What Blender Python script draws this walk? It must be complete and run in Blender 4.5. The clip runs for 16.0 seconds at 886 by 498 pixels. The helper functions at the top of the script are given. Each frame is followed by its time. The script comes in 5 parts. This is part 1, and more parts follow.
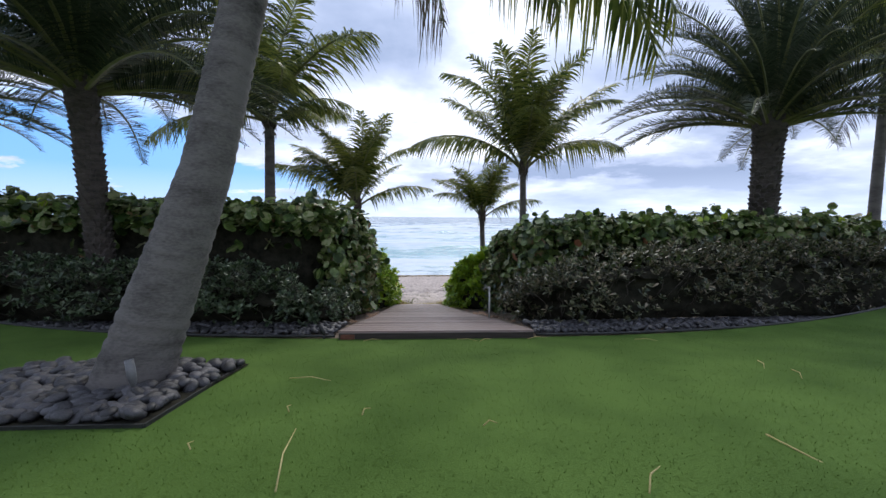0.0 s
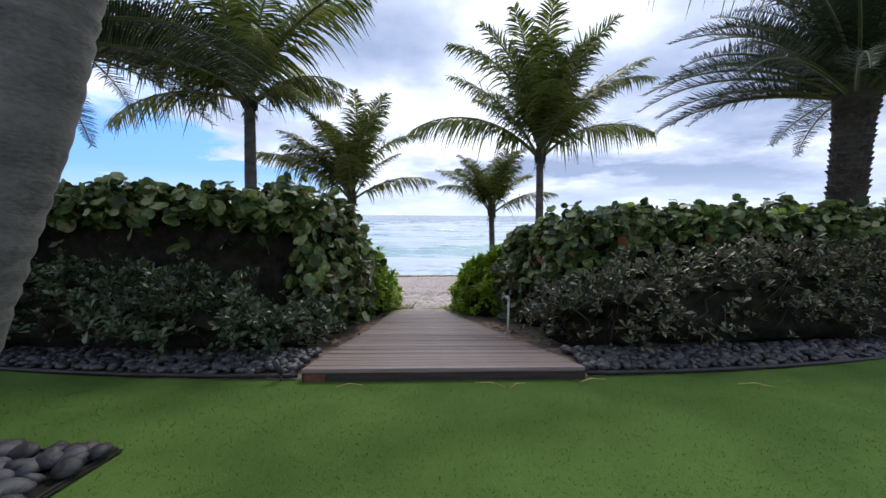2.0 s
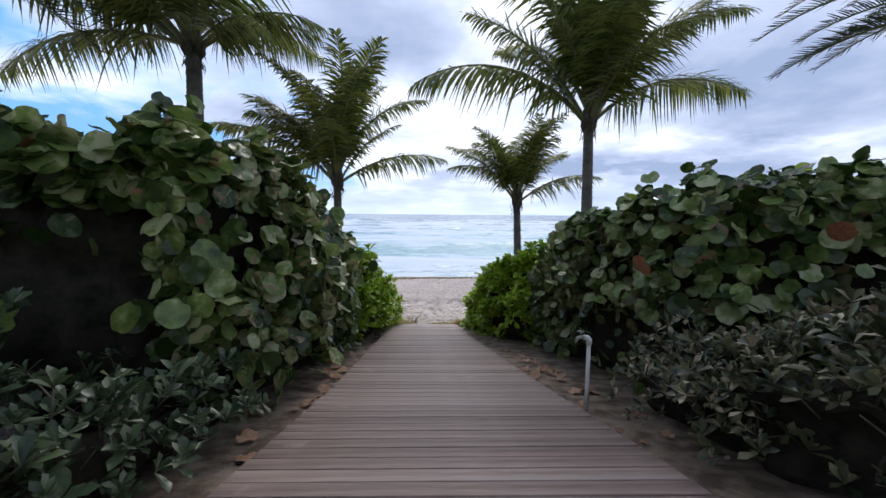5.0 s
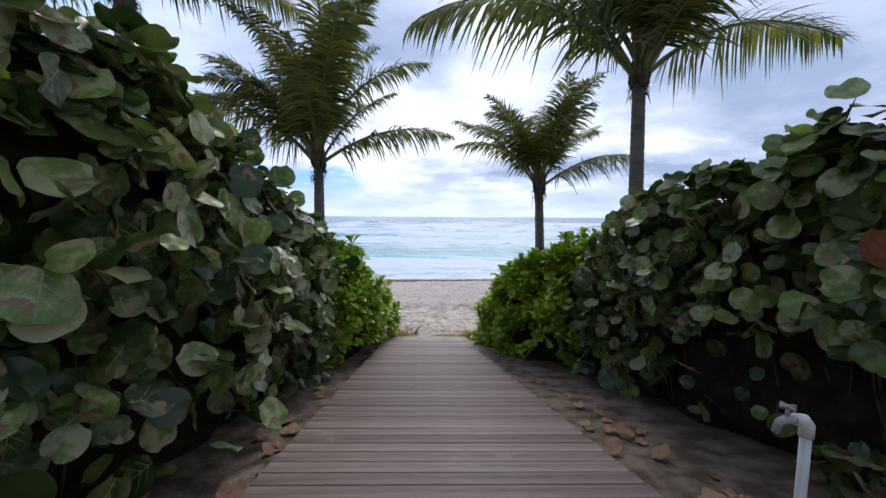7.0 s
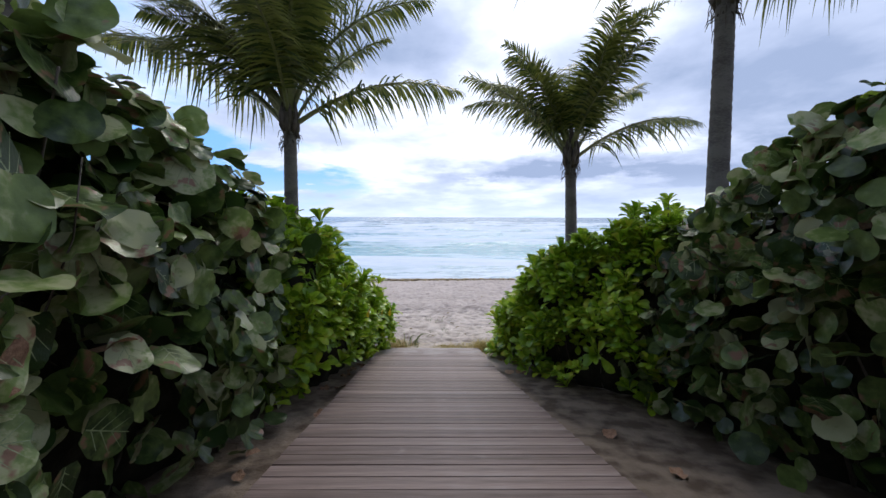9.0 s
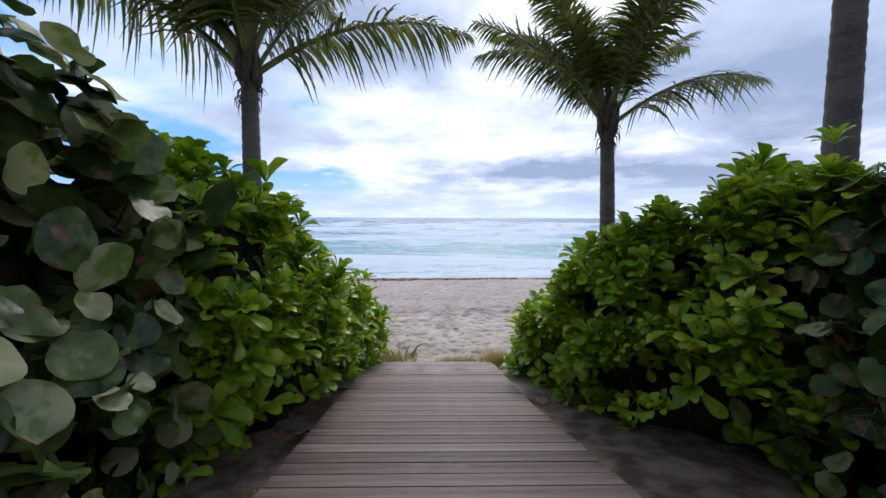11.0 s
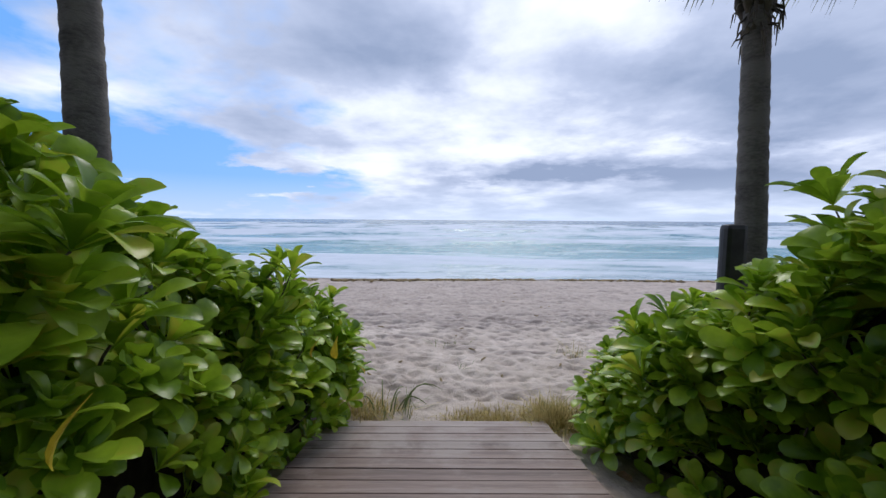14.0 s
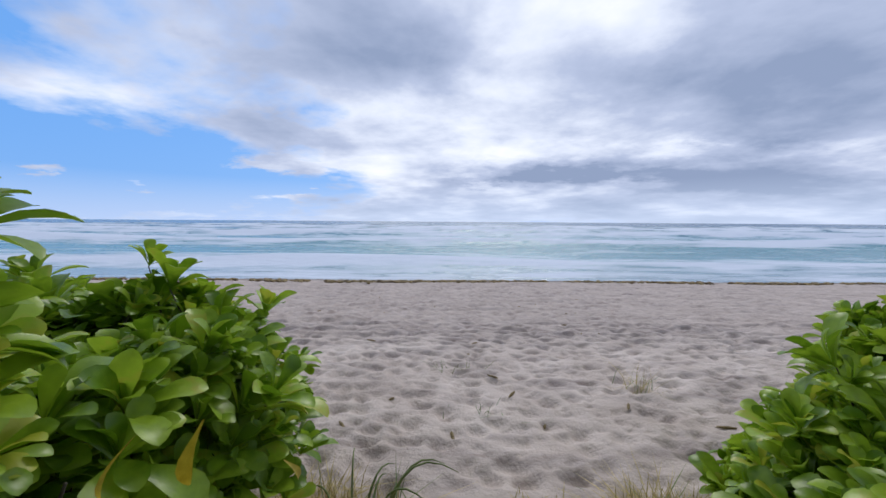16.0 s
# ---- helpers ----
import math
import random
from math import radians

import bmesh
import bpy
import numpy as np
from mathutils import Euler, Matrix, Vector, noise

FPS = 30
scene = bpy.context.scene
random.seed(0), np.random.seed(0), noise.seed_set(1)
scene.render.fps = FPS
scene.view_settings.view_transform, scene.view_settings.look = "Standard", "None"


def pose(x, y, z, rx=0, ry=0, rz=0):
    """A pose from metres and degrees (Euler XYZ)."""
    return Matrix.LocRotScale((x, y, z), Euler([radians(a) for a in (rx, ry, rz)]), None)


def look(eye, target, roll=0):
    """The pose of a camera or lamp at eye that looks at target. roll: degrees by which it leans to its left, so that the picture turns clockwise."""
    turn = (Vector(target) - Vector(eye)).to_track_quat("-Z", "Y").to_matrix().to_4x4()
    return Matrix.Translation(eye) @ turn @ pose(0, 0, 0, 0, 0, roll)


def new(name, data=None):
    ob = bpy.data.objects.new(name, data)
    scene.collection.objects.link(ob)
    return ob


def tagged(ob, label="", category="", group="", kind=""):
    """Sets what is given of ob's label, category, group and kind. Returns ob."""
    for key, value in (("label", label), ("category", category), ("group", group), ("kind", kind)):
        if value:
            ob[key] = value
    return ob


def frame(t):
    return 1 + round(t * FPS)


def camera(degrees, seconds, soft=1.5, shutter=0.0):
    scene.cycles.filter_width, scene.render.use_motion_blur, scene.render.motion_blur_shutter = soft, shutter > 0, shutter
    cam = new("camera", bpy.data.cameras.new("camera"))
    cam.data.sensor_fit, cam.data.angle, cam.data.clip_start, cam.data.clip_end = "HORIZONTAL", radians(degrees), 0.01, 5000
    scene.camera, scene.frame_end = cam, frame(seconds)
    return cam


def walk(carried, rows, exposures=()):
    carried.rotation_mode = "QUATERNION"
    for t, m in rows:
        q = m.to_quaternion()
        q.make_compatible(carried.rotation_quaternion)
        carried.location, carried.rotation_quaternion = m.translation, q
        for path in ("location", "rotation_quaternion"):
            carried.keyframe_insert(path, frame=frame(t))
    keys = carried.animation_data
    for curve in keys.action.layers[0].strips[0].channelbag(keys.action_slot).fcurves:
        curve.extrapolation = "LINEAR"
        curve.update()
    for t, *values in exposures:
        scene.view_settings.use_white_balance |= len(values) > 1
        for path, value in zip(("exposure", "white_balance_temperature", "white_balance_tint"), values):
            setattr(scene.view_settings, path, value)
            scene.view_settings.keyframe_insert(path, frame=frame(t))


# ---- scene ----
cam = camera(100.0, 16.0)
PATH = [
    (0, (-0.352, -4.078, 1.766), (-0.257, -2.088, 1.593), 0.4),
    (0.5, (-0.358, -3.721, 1.761), (-0.262, -1.731, 1.584), 0.3),
    (1, (-0.364, -3.336, 1.733), (-0.272, -1.346, 1.553), 0.4),
    (1.5, (-0.371, -2.884, 1.691), (-0.283, -0.894, 1.51), 0.4),
    (2, (-0.352, -2.391, 1.644), (-0.272, -0.401, 1.462), 0.4),
    (2.5, (-0.358, -1.872, 1.603), (-0.285, 0.118, 1.417), 0.5),
    (3, (-0.373, -1.343, 1.558), (-0.305, 0.647, 1.37), 0.5),
    (3.5, (-0.394, -0.815, 1.528), (-0.329, 1.175, 1.338), 0.4),
    (4, (-0.381, -0.322, 1.476), (-0.325, 1.668, 1.285), 0.5),
    (6.5, (-0.396, 2.266, 1.086), (-0.364, 4.258, 0.91), 0.3),
    (7, (-0.397, 2.729, 0.989), (-0.372, 4.721, 0.815), 0.3),
    (7.5, (-0.393, 3.192, 0.896), (-0.376, 5.185, 0.723), 0.2),
    (8, (-0.412, 3.674, 0.797), (-0.399, 5.667, 0.626), 0.2),
    (8.5, (-0.422, 4.153, 0.686), (-0.413, 6.146, 0.516), 0.15),
    (9, (-0.449, 4.619, 0.589), (-0.438, 6.612, 0.417), 0.2),
    (11.5, (-0.578, 6.503, 0.194), (-0.546, 8.496, 0.026), 0.2),
    (12, (-0.573, 6.943, 0.11), (-0.549, 8.936, -0.057), 0.2),
    (12.5, (-0.593, 7.394, 0.021), (-0.571, 9.387, -0.144), 0.2),
    (13, (-0.593, 7.831, -0.07), (-0.577, 9.825, -0.232), 0.2),
    (13.5, (-0.615, 8.268, -0.155), (-0.602, 10.262, -0.312), 0.3),
    (14, (-0.634, 8.687, -0.229), (-0.626, 10.681, -0.386), 0.4),
    (14.5, (-0.646, 9.061, -0.296), (-0.643, 11.055, -0.45), 0.35),
    (15, (-0.672, 9.472, -0.373), (-0.67, 11.467, -0.523), 0.35),
    (15.5, (-0.69, 9.875, -0.44), (-0.69, 11.87, -0.588), 0.4),
    (16, (-0.702, 10.265, -0.501), (-0.707, 12.259, -0.649), 0.4),
]
walk(cam, [(t, look(eye, target, roll)) for t, eye, target, roll in PATH], exposures=((0, 0.49), (4, 0.44), (9, 0.42), (12.5, 0.21), (14, 0.11), (16, -0.04)))

# ---------------------------------------------------------------- light
SUN_EL, SUN_AZ = 44.0, 8.0          # height, and degrees to the right of straight ahead (+y)
world = bpy.data.worlds.new("sky")
scene.world = world
world.use_nodes = True
wn, wl = world.node_tree.nodes, world.node_tree.links
wn.clear()


def wnode(kind, **kw):
    n = wn.new(kind)
    for k, v in kw.items():
        n.inputs[k].default_value = v
    return n


def wmath(op, a, b=None, clamp=False):
    n = wn.new("ShaderNodeMath")
    n.operation, n.use_clamp = op, clamp
    for i, v in enumerate((a, b)):
        if v is None:
            continue
        if isinstance(v, (int, float)):
            n.inputs[i].default_value = v
        else:
            wl.new(v, n.inputs[i])
    return n.outputs[0]


def wramp(src, stops):
    n = wn.new("ShaderNodeValToRGB")
    while len(n.color_ramp.elements) < len(stops):
        n.color_ramp.elements.new(0.5)
    for e, (p, c) in zip(n.color_ramp.elements, stops):
        e.position, e.color = p, (*c, 1) if isinstance(c, tuple) else (c, c, c, 1)
    wl.new(src, n.inputs[0])
    return n.outputs[0]


def wmix(f, a, b):
    n = wn.new("ShaderNodeMix")
    n.data_type = "RGBA"
    for s, v in ((n.inputs[0], f), (n.inputs[6], a), (n.inputs[7], b)):
        if isinstance(v, (int, float)):
            s.default_value = v
        elif isinstance(v, tuple):
            s.default_value = (*v, 1)
        else:
            wl.new(v, s)
    return n.outputs[2]


sky = wn.new("ShaderNodeTexSky")
sky.sky_type, sky.sun_disc = "NISHITA", False
sky.sun_elevation, sky.sun_rotation = radians(SUN_EL), radians(SUN_AZ)
sky_dim = wn.new("ShaderNodeVectorMath")
sky_dim.operation = "SCALE"
sky_dim.inputs[3].default_value = 0.1
wl.new(sky.outputs[0], sky_dim.inputs[0])
coord = wn.new("ShaderNodeTexCoord")
sep = wn.new("ShaderNodeSeparateXYZ")
wl.new(coord.outputs["Generated"], sep.inputs[0])
up = wmath("ADD", wmath("MAXIMUM", sep.outputs[2], 0.0), 0.17)
flat = wn.new("ShaderNodeCombineXYZ")
wl.new(wmath("DIVIDE", sep.outputs[0], up), flat.inputs[0])
wl.new(wmath("DIVIDE", sep.outputs[1], up), flat.inputs[1])


def wnoise(scale, detail, rough, offset, distort=0.0):
    mp = wn.new("ShaderNodeMapping")
    mp.inputs["Location"].default_value = offset
    wl.new(flat.outputs[0], mp.inputs[0])
    n = wnode("ShaderNodeTexNoise", Scale=scale, Detail=detail, Roughness=rough, Distortion=distort)
    wl.new(mp.outputs[0], n.inputs["Vector"])
    return n.outputs["Fac"]


cloud_a = wnoise(0.48, 7, 0.52, (3.1, 1.7, 0), 0.4)
cloud_b = wnoise(1.35, 6, 0.53, (7.3, 2.2, 1.0), 0.1)
# where the cover opens and thickens: u across, w up, both as slopes from straight ahead
ahead = wmath("MAXIMUM", sep.outputs[1], 0.05)
warp_a, warp_b = wnoise(2.2, 5, 0.6, (4.4, 8.1, 3.0)), wnoise(3.4, 6, 0.62, (9.7, 0.4, 5.0))
su = wmath("ADD", wmath("DIVIDE", sep.outputs[0], ahead), wmath("MULTIPLY", wmath("SUBTRACT", warp_a, 0.5), 0.34))
sw = wmath("ADD", wmath("DIVIDE", sep.outputs[2], ahead), wmath("MULTIPLY", wmath("SUBTRACT", warp_b, 0.5), 0.10))


def mass_at(cx, cy, rx, ry, amount):
    a = wmath("DIVIDE", wmath("SUBTRACT", su, cx), rx)
    b = wmath("DIVIDE", wmath("SUBTRACT", sw, cy), ry)
    r2 = wmath("ADD", wmath("MULTIPLY", a, a), wmath("MULTIPLY", b, b))
    return wmath("MULTIPLY", wmath("EXPONENT", wmath("MULTIPLY", r2, -1.0)), amount)


def total(*parts):
    t = parts[0]
    for p in parts[1:]:
        t = wmath("ADD", t, p)
    return t


gap = total(mass_at(-1.25, 0.14, 0.62, 0.17, 0.46), mass_at(-0.60, 0.09, 0.40, 0.11, 0.40), mass_at(-1.22, 0.55, 0.26, 0.16, 0.30), mass_at(-0.42, 0.26, 0.14, 0.05, 0.12),
            mass_at(-1.07, 0.135, 0.08, 0.022, -0.42), mass_at(-0.80, 0.105, 0.09, 0.026, -0.44), mass_at(-0.50, 0.145, 0.16, 0.018, -0.22), mass_at(-0.40, 0.065, 0.07, 0.014, -0.2))
cover = wramp(wmath("SUBTRACT", wmath("ADD", cloud_a, wmath("MULTIPLY", cloud_b, 0.62)), wmath("ADD", gap, 0.09)), [(0.41, 0.0), (0.55, 1.0)])
mass = wmath("ADD", wmath("MULTIPLY", cloud_b, 0.62), wmath("MULTIPLY", wnoise(0.34, 6, 0.5, (1.3, 5.2, 2.0), 0.6), 0.5))
thick = total(mass_at(0.85, 0.34, 0.52, 0.15, 0.17), mass_at(-0.25, 0.46, 0.42, 0.20, 0.12), mass_at(0.42, 0.128, 0.30, 0.020, 0.17), mass_at(0.16, 0.112, 0.12, 0.014, 0.13), mass_at(1.0, 0.10, 0.34, 0.025, 0.10),
              mass_at(0.16, 0.30, 0.22, 0.15, -0.13), mass_at(0.48, 0.50, 0.13, 0.16, -0.12), mass_at(0.75, 0.19, 0.50, 0.022, -0.10), mass_at(-0.9, 0.32, 0.42, 0.07, -0.10))
tone = wramp(wmath("ADD", wmath("SUBTRACT", mass, 0.012), thick),
             [(0.37, (0.92, 0.95, 1.0)), (0.46, (0.74, 0.80, 0.95)), (0.56, (0.46, 0.53, 0.72)), (0.70, (0.27, 0.34, 0.51))])
blue = wmix(0.8, sky_dim.outputs[0], (0.13, 0.38, 0.90))
clouded = wmix(cover, blue, tone)
haze = wramp(sep.outputs[2], [(0.0, 0.62), (0.10, 0.0)])
final = wmix(haze, clouded, (0.62, 0.73, 0.95))
bg = wnode("ShaderNodeBackground", Strength=1.12)
wl.new(final, bg.inputs[0])
out = wn.new("ShaderNodeOutputWorld")
wl.new(bg.outputs[0], out.inputs[0])

sun = new("sun", bpy.data.lights.new("sun", "SUN"))
sun.data.energy, sun.data.angle, sun.data.color = 1.3, radians(22), (1.0, 0.96, 0.9)
az, el = radians(SUN_AZ), radians(SUN_EL)
sun.matrix_world = look((0, 0, 30), (-math.sin(az) * math.cos(el) * 30, -math.cos(az) * math.cos(el) * 30, 30 - math.sin(el) * 30))


# ---------------------------------------------------------------- materials
def material(name, dark, light, rough=0.7, scale=4.0, detail=6.0, bump=0.3, bump_scale=40.0, stretch=(1, 1, 1), fine=0.35,
             random_by="", spread=0.25, translucent=0.0, gloss=0.5, bump_distance=0.01, third=None, blotch=None, dust=False):
    """A two-scale mottled surface; random_by 'object' or 'island' also varies it piece by piece."""
    m = bpy.data.materials.new(name)
    m.use_nodes = True
    n, l = m.node_tree.nodes, m.node_tree.links
    bsdf = n["Principled BSDF"]
    tc = n.new("ShaderNodeTexCoord")
    mp = n.new("ShaderNodeMapping")
    mp.inputs["Scale"].default_value = stretch
    l.new(tc.outputs["Object"], mp.inputs[0])
    big = n.new("ShaderNodeTexNoise")
    big.inputs["Scale"].default_value, big.inputs["Detail"].default_value = scale, detail
    small = n.new("ShaderNodeTexNoise")
    small.inputs["Scale"].default_value, small.inputs["Detail"].default_value = bump_scale, 5
    for t in (big, small):
        l.new(mp.outputs[0], t.inputs["Vector"])
    f = n.new("ShaderNodeMath")
    f.operation = "MULTIPLY_ADD"
    l.new(small.outputs["Fac"], f.inputs[0])
    f.inputs[1].default_value = fine
    l.new(big.outputs["Fac"], f.inputs[2])
    fac = f.outputs[0]
    if random_by:
        src = n.new("ShaderNodeObjectInfo" if random_by == "object" else "ShaderNodeNewGeometry")
        r = src.outputs["Random" if random_by == "object" else "Random Per Island"]
        g = n.new("ShaderNodeMath")
        g.operation = "MULTIPLY_ADD"
        l.new(r, g.inputs[0])
        g.inputs[1].default_value = spread * 2
        h = n.new("ShaderNodeMath")
        h.operation = "SUBTRACT"
        l.new(fac, h.inputs[0])
        h.inputs[1].default_value = spread
        l.new(h.outputs[0], g.inputs[2])
        fac = g.outputs[0]
    ramp = n.new("ShaderNodeValToRGB")
    e = ramp.color_ramp.elements
    e[0].position, e[0].color = 0.42, (*dark, 1)
    e[1].position, e[1].color = 0.86, (*light, 1)
    if third:
        t3 = e.new(0.98)
        t3.color = (*third, 1)
    l.new(fac, ramp.inputs[0])
    colour = ramp.outputs[0]
    if blotch:                                 # withered patches with an edge of their own
        spot = n.new("ShaderNodeTexNoise")
        spot.inputs["Scale"].default_value, spot.inputs["Detail"].default_value = blotch[1], 3
        l.new(tc.outputs["Object"], spot.inputs["Vector"])
        lim = n.new("ShaderNodeMapRange")
        lim.inputs["From Min"].default_value, lim.inputs["From Max"].default_value = blotch[2], blotch[2] + 0.05
        l.new(spot.outputs["Fac"], lim.inputs[0])
        mixb = n.new("ShaderNodeMix")
        mixb.data_type = "RGBA"
        mixb.inputs[7].default_value = (*blotch[0], 1)
        l.new(lim.outputs[0], mixb.inputs[0]), l.new(colour, mixb.inputs[6])
        colour = mixb.outputs[2]
    if dust:                                   # pale sand blown over the boards near the beach, worn grey patches elsewhere
        geo = n.new("ShaderNodeNewGeometry")
        split = n.new("ShaderNodeSeparateXYZ")
        l.new(geo.outputs["Position"], split.inputs[0])
        near_beach = n.new("ShaderNodeMapRange")
        for k, v in (("From Min", 10.4), ("From Max", 12.0), ("To Min", -0.06), ("To Max", 0.28)):
            near_beach.inputs[k].default_value = v
        l.new(split.outputs[1], near_beach.inputs[0])
        blown = n.new("ShaderNodeTexNoise")
        blown.inputs["Scale"].default_value, blown.inputs["Detail"].default_value, blown.inputs["Roughness"].default_value = 2.6, 8, 0.65
        l.new(geo.outputs["Position"], blown.inputs["Vector"])
        addn = n.new("ShaderNodeMath")
        l.new(blown.outputs["Fac"], addn.inputs[0]), l.new(near_beach.outputs[0], addn.inputs[1])
        lim = n.new("ShaderNodeMapRange")
        for k, v in (("From Min", 0.56), ("From Max", 0.74), ("To Max", 0.62)):
            lim.inputs[k].default_value = v
        l.new(addn.outputs[0], lim.inputs[0])
        mixd = n.new("ShaderNodeMix")
        mixd.data_type = "RGBA"
        mixd.inputs[7].default_value = (0.40, 0.34, 0.31, 1)
        l.new(lim.outputs[0], mixd.inputs[0]), l.new(colour, mixd.inputs[6])
        colour = mixd.outputs[2]
    l.new(colour, bsdf.inputs["Base Color"])
    bsdf.inputs["Roughness"].default_value = rough
    bsdf.inputs["Specular IOR Level"].default_value = gloss
    if bump:
        b = n.new("ShaderNodeBump")
        b.inputs["Strength"].default_value, b.inputs["Distance"].default_value = bump, bump_distance
        l.new(small.outputs["Fac"], b.inputs["Height"])
        l.new(b.outputs[0], bsdf.inputs["Normal"])
    if translucent:
        tr = n.new("ShaderNodeBsdfTranslucent")
        l.new(colour, tr.inputs[0])
        mix = n.new("ShaderNodeMixShader")
        mix.inputs[0].default_value = translucent
        l.new(bsdf.outputs[0], mix.inputs[1])
        l.new(tr.outputs[0], mix.inputs[2])
        l.new(mix.outputs[0], n["Material Output"].inputs[0])
    return m


TURF = material("turf", (0.045, 0.088, 0.016), (0.096, 0.164, 0.035), 0.95, 1.1, 9, 0.5, 90, fine=0.4, gloss=0.1)
BLADE = material("grass_blade", (0.076, 0.132, 0.024), (0.118, 0.188, 0.040), 0.8, 2, 3, 0, 60, random_by="island", spread=0.08, translucent=0.5, gloss=0.1)
PLANK = material("weathered_plank", (0.094, 0.059, 0.048), (0.265, 0.19, 0.166), 0.62, 3.0, 8, 0.25, 26, (0.45, 3.2, 3.2), 0.45, "object", 0.16, third=(0.31, 0.245, 0.22), dust=True)
# boards under the deck edge, their shadow put into the dark colour
FASCIA = material("shadow_toned_board", (0.02, 0.015, 0.014), (0.06, 0.045, 0.04), 0.7, 4, 6, 0.3, 30, (0.4, 6, 6))
PEBBLE = material("dark_river_stone", (0.014, 0.0135, 0.015), (0.078, 0.075, 0.081), 0.5, 6, 5, 0.25, 60, random_by="island", spread=0.3)
PEBBLE_ONE = material("dark_river_stone_single", (0.014, 0.0135, 0.015), (0.078, 0.075, 0.081), 0.5, 6, 5, 0.25, 60, random_by="object", spread=0.3)
EDGING = material("black_edging", (0.01, 0.01, 0.01), (0.03, 0.03, 0.03), 0.6, 6, 4, 0.2, 40)
# near-black: shade inside the hedges is put into the colour; also bed soil
CORE = material("hedge_shade_and_bed_soil", (0.010, 0.010, 0.007), (0.038, 0.036, 0.025), 0.95, 7, 7, 0.9, 24, gloss=0.1)
# third: pale greyish leaves, with sky reflection painted into the colour
GRAPE = material("sea_grape_leaf", (0.026, 0.055, 0.010), (0.188, 0.268, 0.07), 0.34, 9, 4, 0.25, 30, random_by="island", spread=0.38, translucent=0.24, gloss=0.5, third=(0.40, 0.42, 0.22), blotch=((0.24, 0.13, 0.075), 6.0, 0.64))
GRAPE_ONE = material("sea_grape_leaf_single", (0.026, 0.055, 0.010), (0.188, 0.268, 0.07), 0.34, 2.5, 4, 0.25, 12, random_by="object", spread=0.40, translucent=0.24, gloss=0.5, third=(0.40, 0.42, 0.22), blotch=((0.26, 0.14, 0.085), 2.2, 0.62))
NAUPAKA = material("naupaka_leaf", (0.15, 0.285, 0.012), (0.43, 0.61, 0.045), 0.34, 7, 4, 0.2, 30, random_by="island", spread=0.28, translucent=0.38, third=(0.52, 0.56, 0.06))
# third: pale leaves painted in for glints of light, reddish ones too in RUSSET
SHRUB = material("low_shrub_leaf", (0.016, 0.036, 0.013), (0.095, 0.135, 0.062), 0.38, 9, 4, 0.1, 30, random_by="island", spread=0.3, translucent=0.15, third=(0.17, 0.20, 0.125))
RUSSET = material("reddish_shrub_leaf", (0.016, 0.029, 0.010), (0.14, 0.142, 0.065), 0.36, 9, 4, 0.1, 30, random_by="island", spread=0.3, translucent=0.15, third=(0.32, 0.25, 0.17))
YOUNG = material("young_leaf", (0.20, 0.32, 0.03), (0.42, 0.54, 0.07), 0.4, 9, 3, 0.1, 30, random_by="object", spread=0.2, translucent=0.45)
REDDISH = material("red_brown_block", (0.10, 0.035, 0.022), (0.22, 0.085, 0.055), 0.8, 8, 5, 0.4, 40)
VEIN = material("pale_leaf_vein", (0.16, 0.22, 0.09), (0.32, 0.38, 0.19), 0.5, 10, 3, 0, 40)
TWIG = material("grey_brown_twig", (0.035, 0.028, 0.022), (0.115, 0.095, 0.075), 0.8, 10, 5, 0.4, 60)
BARK = material("grey_ringed_palm_bark", (0.032, 0.028, 0.025), (0.158, 0.144, 0.133), 0.88, 2.6, 8, 0.5, 26, (1, 1, 2.2), 0.55)
BARK_DARK = material("rough_dark_palm_bark", (0.022, 0.018, 0.016), (0.10, 0.082, 0.072), 0.9, 5, 7, 0.6, 25, (1, 1, 3), 0.5)
FROND = material("coconut_frond", (0.042, 0.076, 0.017), (0.25, 0.27, 0.06), 0.42, 3, 4, 0, 30, random_by="island", spread=0.26, translucent=0.36)
FROND_DRY = material("dry_palm_frond", (0.07, 0.055, 0.032), (0.17, 0.135, 0.085), 0.8, 3, 4, 0, 30, random_by="island", spread=0.2, translucent=0.15)
DATE_FROND = material("date_palm_frond", (0.020, 0.034, 0.017), (0.075, 0.10, 0.058), 0.5, 3, 4, 0, 30, random_by="island", spread=0.2, translucent=0.12)
RACHIS = material("frond_midrib", (0.09, 0.11, 0.035), (0.22, 0.22, 0.09), 0.5, 5, 3, 0.1, 40)
PVC = material("grey_white_pipe", (0.60, 0.60, 0.58), (0.78, 0.78, 0.76), 0.45, 8, 5, 0.1, 60)
BRASS = material("tarnished_metal", (0.18, 0.17, 0.16), (0.42, 0.41, 0.40), 0.35, 20, 4, 0.2, 80)
BLACK = material("black_plastic", (0.010, 0.010, 0.011), (0.028, 0.028, 0.030), 0.5, 8, 4, 0.1, 60)
LAMP_GREY = material("grey_lamp_metal", (0.11, 0.11, 0.11), (0.20, 0.20, 0.20), 0.4, 10, 4, 0.1, 60)
DEAD = material("fallen_leaf", (0.20, 0.10, 0.055), (0.42, 0.25, 0.15), 0.7, 12, 4, 0.4, 50, random_by="object", spread=0.2)
STRAW = material("dry_grass", (0.42, 0.33, 0.11), (0.70, 0.58, 0.28), 0.8, 5, 3, 0, 40, random_by="island", spread=0.3, translucent=0.2)
GREEN_BLADE = material("beach_grass", (0.10, 0.16, 0.04), (0.24, 0.30, 0.10), 0.7, 5, 3, 0, 40, random_by="island", spread=0.3, translucent=0.2)
